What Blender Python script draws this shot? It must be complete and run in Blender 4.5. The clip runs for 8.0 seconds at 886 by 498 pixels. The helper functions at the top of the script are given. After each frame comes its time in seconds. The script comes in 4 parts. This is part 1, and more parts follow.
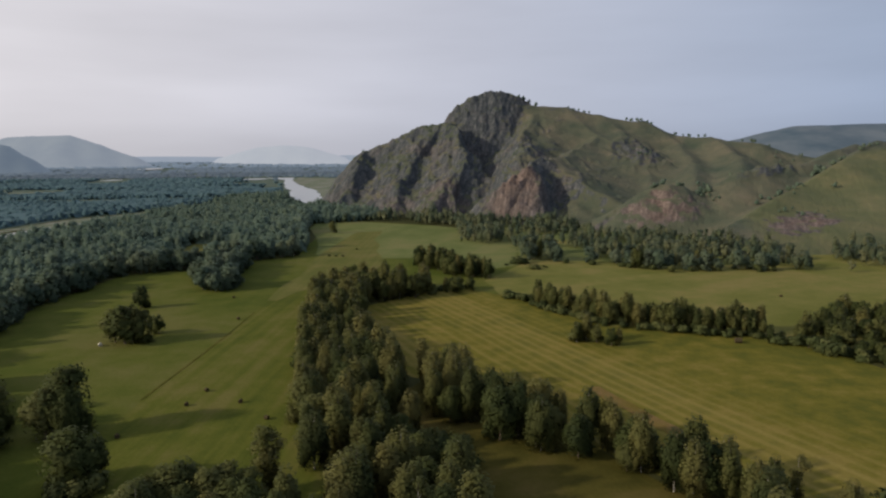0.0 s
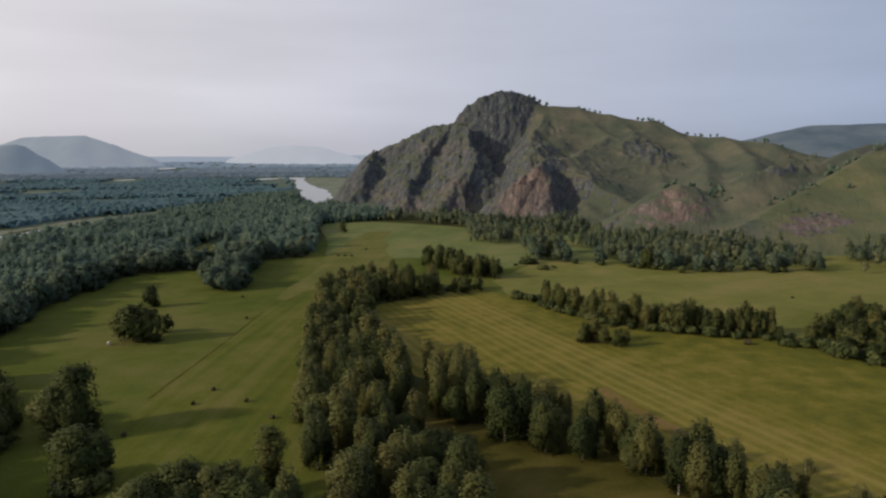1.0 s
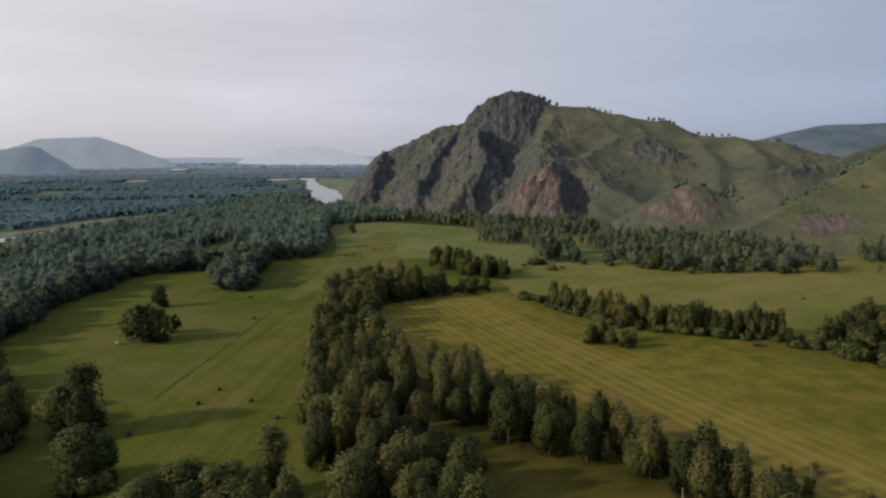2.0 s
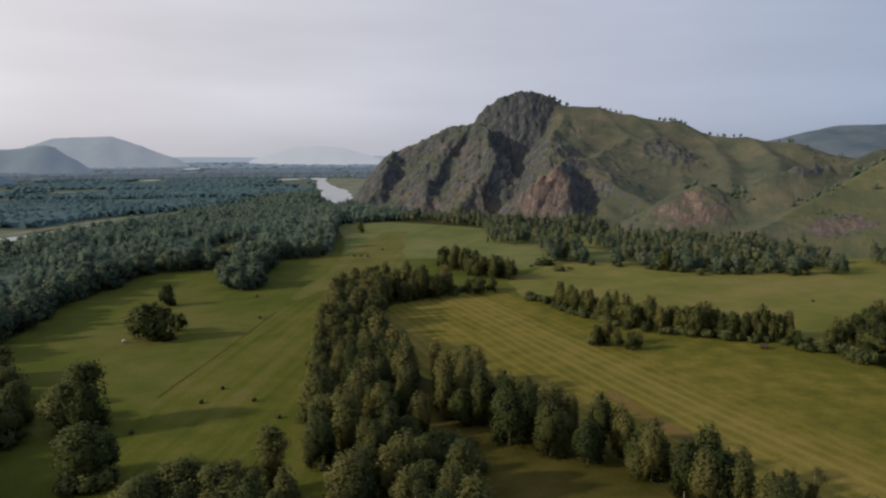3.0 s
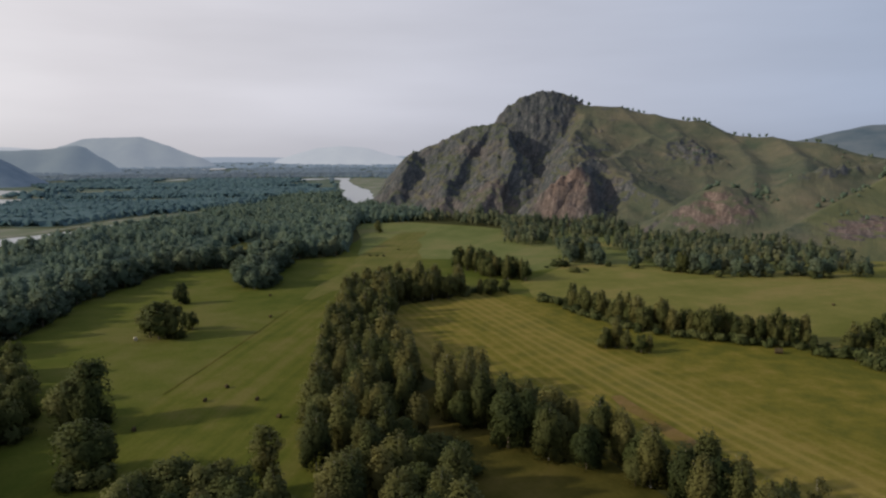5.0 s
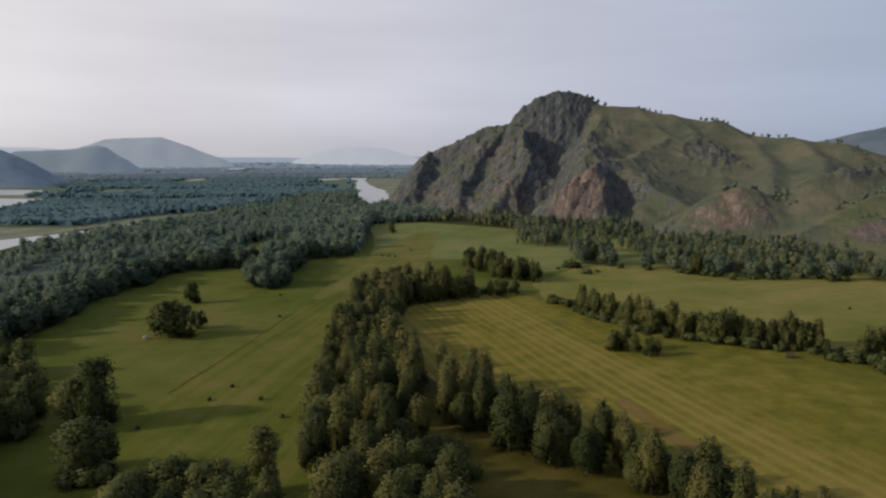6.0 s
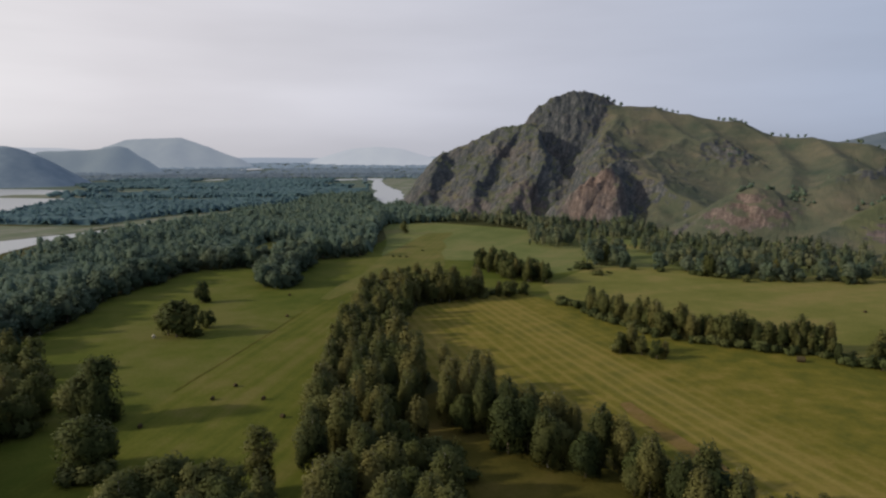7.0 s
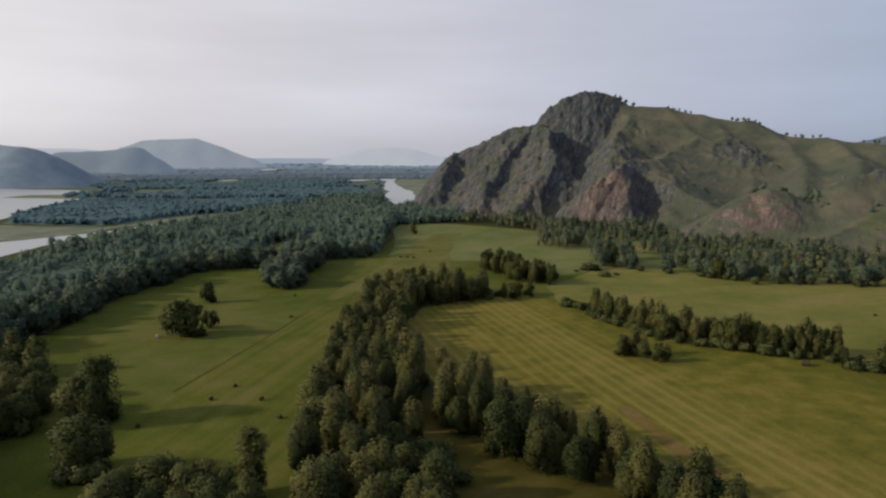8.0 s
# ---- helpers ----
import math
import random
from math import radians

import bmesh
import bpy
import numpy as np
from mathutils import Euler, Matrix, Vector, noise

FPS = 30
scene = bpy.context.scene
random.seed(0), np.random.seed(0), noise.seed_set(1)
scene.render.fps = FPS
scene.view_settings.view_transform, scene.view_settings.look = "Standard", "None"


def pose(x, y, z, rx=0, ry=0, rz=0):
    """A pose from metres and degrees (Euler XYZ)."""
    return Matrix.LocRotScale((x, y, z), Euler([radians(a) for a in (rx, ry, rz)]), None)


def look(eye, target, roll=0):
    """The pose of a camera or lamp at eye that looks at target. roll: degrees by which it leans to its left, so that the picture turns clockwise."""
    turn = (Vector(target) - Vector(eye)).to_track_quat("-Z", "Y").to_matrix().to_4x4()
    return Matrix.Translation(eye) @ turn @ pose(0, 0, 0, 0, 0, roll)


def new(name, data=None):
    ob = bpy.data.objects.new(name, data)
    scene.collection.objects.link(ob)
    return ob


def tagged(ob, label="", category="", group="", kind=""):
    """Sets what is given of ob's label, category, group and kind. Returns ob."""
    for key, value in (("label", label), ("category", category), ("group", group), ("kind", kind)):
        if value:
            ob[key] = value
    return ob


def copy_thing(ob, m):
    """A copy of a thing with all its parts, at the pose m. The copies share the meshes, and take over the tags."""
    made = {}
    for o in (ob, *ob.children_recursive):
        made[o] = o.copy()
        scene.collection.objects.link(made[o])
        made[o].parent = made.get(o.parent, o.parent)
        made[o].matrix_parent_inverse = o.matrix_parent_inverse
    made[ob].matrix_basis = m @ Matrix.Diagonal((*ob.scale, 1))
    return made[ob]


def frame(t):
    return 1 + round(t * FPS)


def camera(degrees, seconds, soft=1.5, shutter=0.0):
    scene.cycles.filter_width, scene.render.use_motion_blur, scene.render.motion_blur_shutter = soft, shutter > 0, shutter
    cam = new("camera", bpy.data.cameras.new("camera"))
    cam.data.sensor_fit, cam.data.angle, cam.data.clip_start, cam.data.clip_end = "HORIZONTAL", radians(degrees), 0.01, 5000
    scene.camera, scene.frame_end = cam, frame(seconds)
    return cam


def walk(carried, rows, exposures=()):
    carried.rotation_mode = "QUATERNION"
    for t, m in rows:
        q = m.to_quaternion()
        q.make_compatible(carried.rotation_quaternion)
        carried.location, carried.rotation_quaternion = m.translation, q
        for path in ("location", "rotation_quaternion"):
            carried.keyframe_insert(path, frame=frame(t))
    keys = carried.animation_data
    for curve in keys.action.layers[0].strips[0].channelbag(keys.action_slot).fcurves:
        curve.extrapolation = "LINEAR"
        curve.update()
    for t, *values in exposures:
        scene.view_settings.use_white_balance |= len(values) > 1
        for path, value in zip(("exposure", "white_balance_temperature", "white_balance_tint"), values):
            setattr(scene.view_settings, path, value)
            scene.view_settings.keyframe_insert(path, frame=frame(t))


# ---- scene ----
cam = camera(68.4, 8.0, soft=2.3)
PATH = [
    (0, (2.031, 0.526, 75.567), (1.998, 2.507, 75.294), -0.3),
    (0.5, (2.847, 0.703, 75.583), (2.798, 2.684, 75.31), -0.3),
    (1, (3.758, 0.924, 75.585), (3.691, 2.904, 75.312), -0.3),
    (1.5, (4.703, 1.149, 75.575), (4.62, 3.129, 75.303), -0.4),
    (3, (8.125, 2.25, 75.552), (7.992, 4.227, 75.281), -0.3),
    (3.5, (9.424, 2.688, 75.51), (9.278, 4.664, 75.239), -0.3),
    (4, (10.947, 3.162, 75.484), (10.781, 5.136, 75.213), -0.3),
    (4.5, (12.654, 3.651, 75.462), (12.469, 5.624, 75.191), -0.3),
    (6, (18.622, 5.612, 75.498), (18.364, 7.577, 75.229), -0.2),
    (6.5, (20.773, 6.336, 75.534), (20.486, 8.297, 75.265), -0.2),
    (7, (23.096, 7.089, 75.598), (22.786, 9.047, 75.33), -0.2),
    (7.5, (25.471, 7.801, 75.666), (25.14, 9.755, 75.399), -0.2),
    (8, (27.895, 8.572, 75.736), (27.544, 10.522, 75.47), -0.2),
]
walk(cam, [(t, look(eye, target, roll)) for t, eye, target, roll in PATH])

# ---------------------------------------------------------------- light
SUN_ELEV, SUN_AZ = radians(23), radians(-109)      # the sun stands left of the first view and a little behind it
world = bpy.data.worlds.new("hazy_morning_sky")
scene.world = world
world.use_nodes = True
wn, wl = world.node_tree.nodes, world.node_tree.links
sky = wn.new("ShaderNodeTexSky")
sky.sky_type, sky.sun_disc = "NISHITA", False
sky.sun_elevation, sky.sun_rotation = SUN_ELEV, SUN_AZ
sky.air_density, sky.dust_density, sky.ozone_density, sky.altitude = 1.0, 4.0, 2.0, 300
# a thin veil of haze lies low in the sky, whiter towards the sun and thinning out overhead
way = wn.new("ShaderNodeTexCoord")
axes = wn.new("ShaderNodeSeparateXYZ")
wl.new(way.outputs["Generated"], axes.inputs[0])
across = wn.new("ShaderNodeMapRange")
across.inputs[1].default_value, across.inputs[2].default_value = -1.0, 1.0
wl.new(axes.outputs[0], across.inputs[0])
veil = wn.new("ShaderNodeValToRGB")
for k, (at, col) in enumerate(((0.0, (1.0, 0.97, 0.96)), (0.22, (0.71, 0.69, 0.73)), (0.5, (0.53, 0.55, 0.64)), (0.78, (0.35, 0.42, 0.56)))):
    e = veil.color_ramp.elements[k] if k < 2 else veil.color_ramp.elements.new(at)
    e.position, e.color = at, (*col, 1)
wl.new(across.outputs[0], veil.inputs[0])
flat = wn.new("ShaderNodeMapping")
flat.inputs["Scale"].default_value = (1.2, 1.2, 7)
wl.new(way.outputs["Generated"], flat.inputs["Vector"])
wisps = wn.new("ShaderNodeTexNoise")
wisps.inputs["Scale"].default_value, wisps.inputs["Detail"].default_value = 1.6, 4
wl.new(flat.outputs[0], wisps.inputs["Vector"])
wisp = wn.new("ShaderNodeMapRange")
wisp.inputs[1].default_value, wisp.inputs[2].default_value, wisp.inputs[3].default_value, wisp.inputs[4].default_value = 0.3, 0.7, 8.0, 9.3
wl.new(wisps.outputs["Fac"], wisp.inputs[0])
murk = wn.new("ShaderNodeMapRange")                # the haze is denser and duller close to the horizon
murk.interpolation_type = "SMOOTHSTEP"
murk.inputs[1].default_value, murk.inputs[2].default_value, murk.inputs[3].default_value, murk.inputs[4].default_value = -0.02, 0.10, 0.80, 1.0
wl.new(axes.outputs[2], murk.inputs[0])
dull = wn.new("ShaderNodeMath")
dull.operation = "MULTIPLY"
wl.new(wisp.outputs[0], dull.inputs[0])
wl.new(murk.outputs[0], dull.inputs[1])
bright = wn.new("ShaderNodeVectorMath")
bright.operation = "SCALE"
wl.new(veil.outputs[0], bright.inputs[0])
wl.new(dull.outputs[0], bright.inputs["Scale"])
thick = wn.new("ShaderNodeMapRange")
thick.interpolation_type = "SMOOTHSTEP"
thick.inputs[1].default_value, thick.inputs[2].default_value, thick.inputs[3].default_value, thick.inputs[4].default_value = 0.22, 0.8, 1.0, 0.62
wl.new(axes.outputs[2], thick.inputs[0])
veiled = wn.new("ShaderNodeMix")
veiled.data_type = "RGBA"
wl.new(thick.outputs[0], veiled.inputs[0])
wl.new(sky.outputs[0], veiled.inputs[6])
wl.new(bright.outputs[0], veiled.inputs[7])
wl.new(veiled.outputs[2], wn["Background"].inputs[0])
wn["Background"].inputs[1].default_value = 0.10

sun = new("sun", bpy.data.lights.new("sun", "SUN"))
sun.data.energy, sun.data.angle, sun.data.color = 2.85, radians(1.5), (1.0, 0.86, 0.66)
SUN_FROM = Vector((math.sin(SUN_AZ) * math.cos(SUN_ELEV), math.cos(SUN_AZ) * math.cos(SUN_ELEV), math.sin(SUN_ELEV)))
sun.matrix_basis = look(SUN_FROM * 500, (0, 0, 0))
scene.view_settings.exposure = 0.2

# ---------------------------------------------------------------- numbers and noise
rng = np.random.default_rng(7)


def lattice(i, j, seed):
    n = np.sin(i * 127.1 + j * 311.7 + seed * 74.7) * 43758.5453
    return n - np.floor(n)


def value_noise(x, y, seed=0):
    i, j = np.floor(x), np.floor(y)
    u, v = x - i, y - j
    u, v = u * u * (3 - 2 * u), v * v * (3 - 2 * v)
    a, b = lattice(i, j, seed), lattice(i + 1, j, seed)
    c, d = lattice(i, j + 1, seed), lattice(i + 1, j + 1, seed)
    return (a * (1 - u) + b * u) * (1 - v) + (c * (1 - u) + d * u) * v


def fbm(x, y, octaves=4, seed=0):
    total, size, norm = 0.0, 1.0, 0.0
    for k in range(octaves):
        total = total + size * value_noise(x * 2 ** k + 17.3 * k, y * 2 ** k - 9.1 * k, seed + k)
        norm, size = norm + size, size * 0.5
    return total / norm


def ridged(x, y, octaves=4, seed=0):
    total, size, norm = 0.0, 1.0, 0.0
    for k in range(octaves):
        total = total + size * (1 - np.abs(2 * value_noise(x * 2 ** k + 5.1 * k, y * 2 ** k + 3.7 * k, seed + k) - 1))
        norm, size = norm + size, size * 0.5
    return total / norm


def inside(poly, x, y):
    hit = np.zeros(np.shape(x), bool)
    n = len(poly)
    for k in range(n):
        (x0, y0), (x1, y1) = poly[k], poly[(k + 1) % n]
        if y0 == y1:
            continue
        cross = ((y0 > y) != (y1 > y)) & (x < (x1 - x0) * (y - y0) / (y1 - y0) + x0)
        hit ^= cross
    return hit


def scatter(poly, step, jitter=0.45):
    """Uneven places inside a polygon, about step apart."""
    xs, ys = [p[0] for p in poly], [p[1] for p in poly]
    gx, gy = np.meshgrid(np.arange(min(xs), max(xs), step), np.arange(min(ys), max(ys), step * 0.87))
    gx = gx + (np.arange(gx.shape[0]) % 2)[:, None] * step * 0.5
    gx = gx + rng.uniform(-jitter, jitter, gx.shape) * step
    gy = gy + rng.uniform(-jitter, jitter, gy.shape) * step
    keep = inside(poly, gx, gy)
    return gx[keep], gy[keep]


def far_rise(r):
    """Height of the plain: level to 2.8 km, then rising gently to the sky line."""
    s = np.clip((r - 2800) / 2100, 0, 1)
    inv = (1 - s) / 2800 + s / 26000
    return np.where(r < 2800, 0.0, 75.5 - r * 75.5 * inv)


# ---------------------------------------------------------------- meshes
def mesh_from(name, verts, faces, material, smooth=False):
    me = bpy.data.meshes.new(name)
    me.from_pydata([tuple(v) for v in verts] if not hasattr(verts, "tolist") else verts.tolist(), [],
                   faces.tolist() if hasattr(faces, "tolist") else faces)
    me.materials.append(material)
    if smooth:
        me.polygons.foreach_set("use_smooth", [True] * len(me.polygons))
    me.update()
    return me


def thing(name, label, category, group="", kind="", data=None):
    return tagged(new(name, data), label, category, group, kind)


def part(name, data, parent, label=""):
    ob = new(name, data)
    ob.parent = parent
    return tagged(ob, label)


# ---------------------------------------------------------------- materials
def material(name, build):
    m = bpy.data.materials.new(name)
    m.use_nodes = True
    nt = m.node_tree
    nt.nodes.clear()
    out = nt.nodes.new("ShaderNodeOutputMaterial")
    build(nt, out)
    return m


def node(nt, kind, **values):
    n = nt.nodes.new(kind)
    for key, value in values.items():
        n.inputs[key.replace("_", " ")].default_value = value
    return n


def ramp(nt, fac, stops):
    r = nt.nodes.new("ShaderNodeValToRGB")
    while len(r.color_ramp.elements) < len(stops):
        r.color_ramp.elements.new(0.5)
    for e, (at, col) in zip(r.color_ramp.elements, stops):
        e.position, e.color = at, (*col, 1)
    nt.links.new(fac, r.inputs[0])
    return r.outputs[0]


def noise_at(nt, vector, scale, detail=4, rough=0.55, distort=0.0):
    n = node(nt, "ShaderNodeTexNoise", Scale=scale, Detail=detail, Roughness=rough, Distortion=distort)
    nt.links.new(vector, n.inputs["Vector"])
    return n.outputs["Fac"]


def mix(nt, fac, a, b, how="MIX"):
    n = nt.nodes.new("ShaderNodeMix")
    n.data_type, n.blend_type = "RGBA", how
    for sock, val in ((n.inputs[0], fac), (n.inputs[6], a), (n.inputs[7], b)):
        if hasattr(val, "links"):
            nt.links.new(val, sock)
        else:
            sock.default_value = val if isinstance(val, float) else (*val, 1)
    return n.outputs[2]


def math_node(nt, how, a, b=0.0, clamp=False):
    n = nt.nodes.new("ShaderNodeMath")
    n.operation, n.use_clamp = how, clamp
    for sock, val in ((n.inputs[0], a), (n.inputs[1], b)):
        if hasattr(val, "links"):
            nt.links.new(val, sock)
        else:
            sock.default_value = val
    return n.outputs[0]


def position(nt):
    return nt.nodes.new("ShaderNodeNewGeometry").outputs["Position"]


def stretched(nt, vector, sx, sy, sz=1.0, turn=0.0):
    """Turns the plan by some degrees, then stretches it along the new axes."""
    for key, value in (("Rotation", (0, 0, radians(turn))), ("Scale", (sx, sy, sz))):
        n = nt.nodes.new("ShaderNodeMapping")
        n.inputs[key].default_value = value
        nt.links.new(vector, n.inputs["Vector"])
        vector = n.outputs[0]
    return vector


def surface(nt, out, colour, rough=0.85, bump=None, strength=0.4, dist=0.3, spec=0.2, sheen=0.0, sheen_tint=(1, 1, 1)):
    p = node(nt, "ShaderNodeBsdfPrincipled", Roughness=rough)
    p.inputs["Specular IOR Level"].default_value = spec
    if sheen:
        p.inputs["Sheen Weight"].default_value = sheen
        p.inputs["Sheen Roughness"].default_value = 0.6
        p.inputs["Sheen Tint"].default_value = (*sheen_tint, 1)
    if hasattr(colour, "links"):
        nt.links.new(colour, p.inputs["Base Color"])
    else:
        p.inputs["Base Color"].default_value = (*colour, 1)
    if bump is not None:
        b = node(nt, "ShaderNodeBump", Strength=strength, Distance=dist)
        nt.links.new(bump, b.inputs["Height"])
        nt.links.new(b.outputs[0], p.inputs["Normal"])
    nt.links.new(p.outputs[0], out.inputs[0])
    return p


def foliage(name, dark, mid, light, blue=0.0, per_island=False, scale=0.12):
    def build(nt, out):
        pos = position(nt)
        big = noise_at(nt, pos, scale, 3)
        if per_island:
            tone = nt.nodes.new("ShaderNodeAttribute")
            tone.attribute_name = "tone"
            rnd = tone.outputs["Fac"]
        else:
            rnd = nt.nodes.new("ShaderNodeObjectInfo").outputs["Random"]
        if per_island:
            big = math_node(nt, "ADD", math_node(nt, "MULTIPLY", math_node(nt, "SUBTRACT", big, 0.5), 1.3), 0.5)
        f = math_node(nt, "ADD", math_node(nt, "MULTIPLY", big, 0.9), math_node(nt, "MULTIPLY", rnd, 0.62))
        col = ramp(nt, math_node(nt, "SUBTRACT", f, 0.2), [(0.2, dark), (0.5, mid), (0.85, light)])
        fine = noise_at(nt, pos, 1.1, 2)
        col = mix(nt, 0.12 if per_island else 0.22, col, ramp(nt, fine, [(0.3, (0.35, 0.35, 0.35)), (0.7, (1, 1, 1))]), "MULTIPLY")
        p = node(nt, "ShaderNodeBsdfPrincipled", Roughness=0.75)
        # bluish grazing sheen, a painted veil of haze over the leaves
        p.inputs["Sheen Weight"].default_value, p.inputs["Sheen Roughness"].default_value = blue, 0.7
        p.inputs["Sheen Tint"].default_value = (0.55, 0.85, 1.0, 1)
        p.inputs["Specular IOR Level"].default_value = 0.15
        nt.links.new(col, p.inputs["Base Color"])
        tr = nt.nodes.new("ShaderNodeBsdfTranslucent")
        nt.links.new(col, tr.inputs[0])
        m = node(nt, "ShaderNodeMixShader", Fac=0.44 if per_island else 0.36)
        nt.links.new(p.outputs[0], m.inputs[1])
        nt.links.new(tr.outputs[0], m.inputs[2])
        nt.links.new(m.outputs[0], out.inputs[0])
    return material(name, build)


BIRCH = foliage("birch_leaves", (0.046, 0.06, 0.02), (0.104, 0.112, 0.035), (0.156, 0.146, 0.048))
WILLOW = foliage("willow_leaves", (0.036, 0.052, 0.018), (0.074, 0.09, 0.027), (0.122, 0.128, 0.042))
SHRUB = foliage("shrub_leaves", (0.045, 0.06, 0.022), (0.08, 0.1, 0.035), (0.13, 0.14, 0.05))
# haze is put into this leaf colour: paler and bluer, plus the sheen
WOODS = foliage("hazed_wood_leaves", (0.096, 0.144, 0.1), (0.122, 0.172, 0.116), (0.152, 0.194, 0.124), per_island=True, scale=0.03, blue=0.1)
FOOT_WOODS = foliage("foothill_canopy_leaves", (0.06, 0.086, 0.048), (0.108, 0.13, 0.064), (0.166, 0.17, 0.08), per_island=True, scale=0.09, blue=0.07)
# bluer still, so the plain's woods carry more painted haze
FAR_WOODS = foliage("hazed_far_leaves", (0.074, 0.142, 0.158), (0.084, 0.155, 0.168), (0.1, 0.17, 0.176), per_island=True, scale=0.012, blue=0.14)


# leaf tones paled to match the haze painted on the woods behind
ALDER = foliage("hazed_alder_leaves", (0.072, 0.108, 0.07), (0.104, 0.142, 0.088), (0.14, 0.17, 0.104), blue=0.05)


def bark_build(light, dark):
    def build(nt, out):
        pos = position(nt)
        n = noise_at(nt, stretched(nt, pos, 3, 3, 1.2), 1.0, 4)
        surface(nt, out, ramp(nt, n, [(0.42, dark), (0.55, light)]), 0.8, n, 0.4, 0.05)
    return build


BIRCH_BARK = material("birch_bark", bark_build((0.36, 0.34, 0.29), (0.07, 0.06, 0.05)))
DARK_BARK = material("dark_bark", bark_build((0.14, 0.11, 0.08), (0.05, 0.04, 0.03)))


def ground_build(nt, out):
    pos = position(nt)
    n, fine = noise_at(nt, pos, 0.01, 5), noise_at(nt, pos, 0.35, 4)
    col = ramp(nt, n, [(0.3, (0.045, 0.05, 0.018)), (0.55, (0.064, 0.065, 0.024)), (0.75, (0.09, 0.082, 0.03))])
    col = mix(nt, 0.5, col, ramp(nt, fine, [(0.3, (0.5, 0.5, 0.5)), (0.7, (1, 1, 1))]), "MULTIPLY")
    surface(nt, out, col, 0.95, fine, 0.5, 0.5, 0.04)


def meadow_build(tones, line_turn, line_scale, line_amount, patch=0.012):
    def build(nt, out):
        pos = position(nt)
        big = noise_at(nt, pos, patch, 5, 0.6, 0.4)
        mid = noise_at(nt, pos, 0.09, 4, 0.6)
        fine = noise_at(nt, pos, 0.9, 3)
        streak = noise_at(nt, stretched(nt, pos, line_scale, 0.006, 1, line_turn), 1.0, 3, 0.6)
        f = math_node(nt, "ADD", math_node(nt, "MULTIPLY", big, 0.7), math_node(nt, "MULTIPLY", mid, 0.3))
        f = math_node(nt, "ADD", math_node(nt, "MULTIPLY", f, 1 - line_amount), math_node(nt, "MULTIPLY", streak, line_amount))
        f = math_node(nt, "ADD", math_node(nt, "MULTIPLY", math_node(nt, "SUBTRACT", f, 0.5), 1.7), 0.5)
        col = ramp(nt, f, tones)
        col = mix(nt, 0.5, col, ramp(nt, fine, [(0.25, (0.62, 0.62, 0.6)), (0.75, (1, 1, 1))]), "MULTIPLY")
        surface(nt, out, col, 0.95, fine, 0.5, 0.25, 0.04)
    return build


def hayfield_build(nt, out):
    """Stubble with raked swaths that fade out towards its greener far side."""
    pos = position(nt)
    big = noise_at(nt, pos, 0.014, 5, 0.6, 0.4)
    mid = noise_at(nt, pos, 0.11, 4, 0.6)
    fine = noise_at(nt, pos, 0.9, 3)
    warp = nt.nodes.new("ShaderNodeVectorMath")
    warp.operation = "MULTIPLY_ADD"
    wob = nt.nodes.new("ShaderNodeTexNoise")
    wob.inputs["Scale"].default_value = 0.02
    nt.links.new(pos, wob.inputs["Vector"])
    nt.links.new(wob.outputs["Color"], warp.inputs[0])
    warp.inputs[1].default_value = (4, 4, 0)
    nt.links.new(pos, warp.inputs[2])
    across = stretched(nt, warp.outputs[0], 1, 1, 1, -25.5)
    sep = nt.nodes.new("ShaderNodeSeparateXYZ")
    nt.links.new(across, sep.inputs[0])
    wave = math_node(nt, "SINE", math_node(nt, "MULTIPLY", sep.outputs[0], 2 * math.pi / 5.0))
    wave = math_node(nt, "POWER", math_node(nt, "ADD", math_node(nt, "MULTIPLY", wave, 0.5), 0.5), 1.8)
    streak = noise_at(nt, stretched(nt, pos, 0.2, 0.0022, 1, -25.5), 1.0, 3, 0.6)
    # swaths are strongest along a band and die out beyond it
    reach = nt.nodes.new("ShaderNodeMapRange")
    nt.links.new(sep.outputs[0], reach.inputs[0])
    reach.inputs[1].default_value, reach.inputs[2].default_value = 192, 158
    reach.interpolation_type = "SMOOTHSTEP"
    broad = noise_at(nt, stretched(nt, warp.outputs[0], 0.12, 0.0016, 1, -25.5), 1.0, 2, 0.5)
    lines = math_node(nt, "MULTIPLY", math_node(nt, "MULTIPLY", wave, math_node(nt, "ADD", math_node(nt, "MULTIPLY", streak, 0.7), 0.15)), ramp(nt, broad, [(0.36, (0.5, 0.5, 0.5)), (0.6, (1, 1, 1))]))
    lines = math_node(nt, "ADD", lines, math_node(nt, "MULTIPLY", math_node(nt, "SUBTRACT", broad, 0.42), 0.9))
    swath = math_node(nt, "MULTIPLY", lines, reach.outputs[0], True)
    tone = math_node(nt, "ADD", math_node(nt, "MULTIPLY", big, 0.45), math_node(nt, "MULTIPLY", mid, 0.55))
    tone = math_node(nt, "ADD", math_node(nt, "MULTIPLY", math_node(nt, "SUBTRACT", tone, 0.53), 1.9), math_node(nt, "ADD", math_node(nt, "MULTIPLY", reach.outputs[0], 0.12), 0.44))
    base = ramp(nt, tone,
                [(0.3, (0.094, 0.096, 0.017)), (0.5, (0.139, 0.124, 0.021)), (0.7, (0.186, 0.148, 0.036))])
    col = mix(nt, math_node(nt, "MULTIPLY", swath, 0.95, True), base, (0.255, 0.2, 0.06))
    col = mix(nt, 0.5, col, ramp(nt, fine, [(0.25, (0.62, 0.62, 0.6)), (0.75, (1, 1, 1))]), "MULTIPLY")
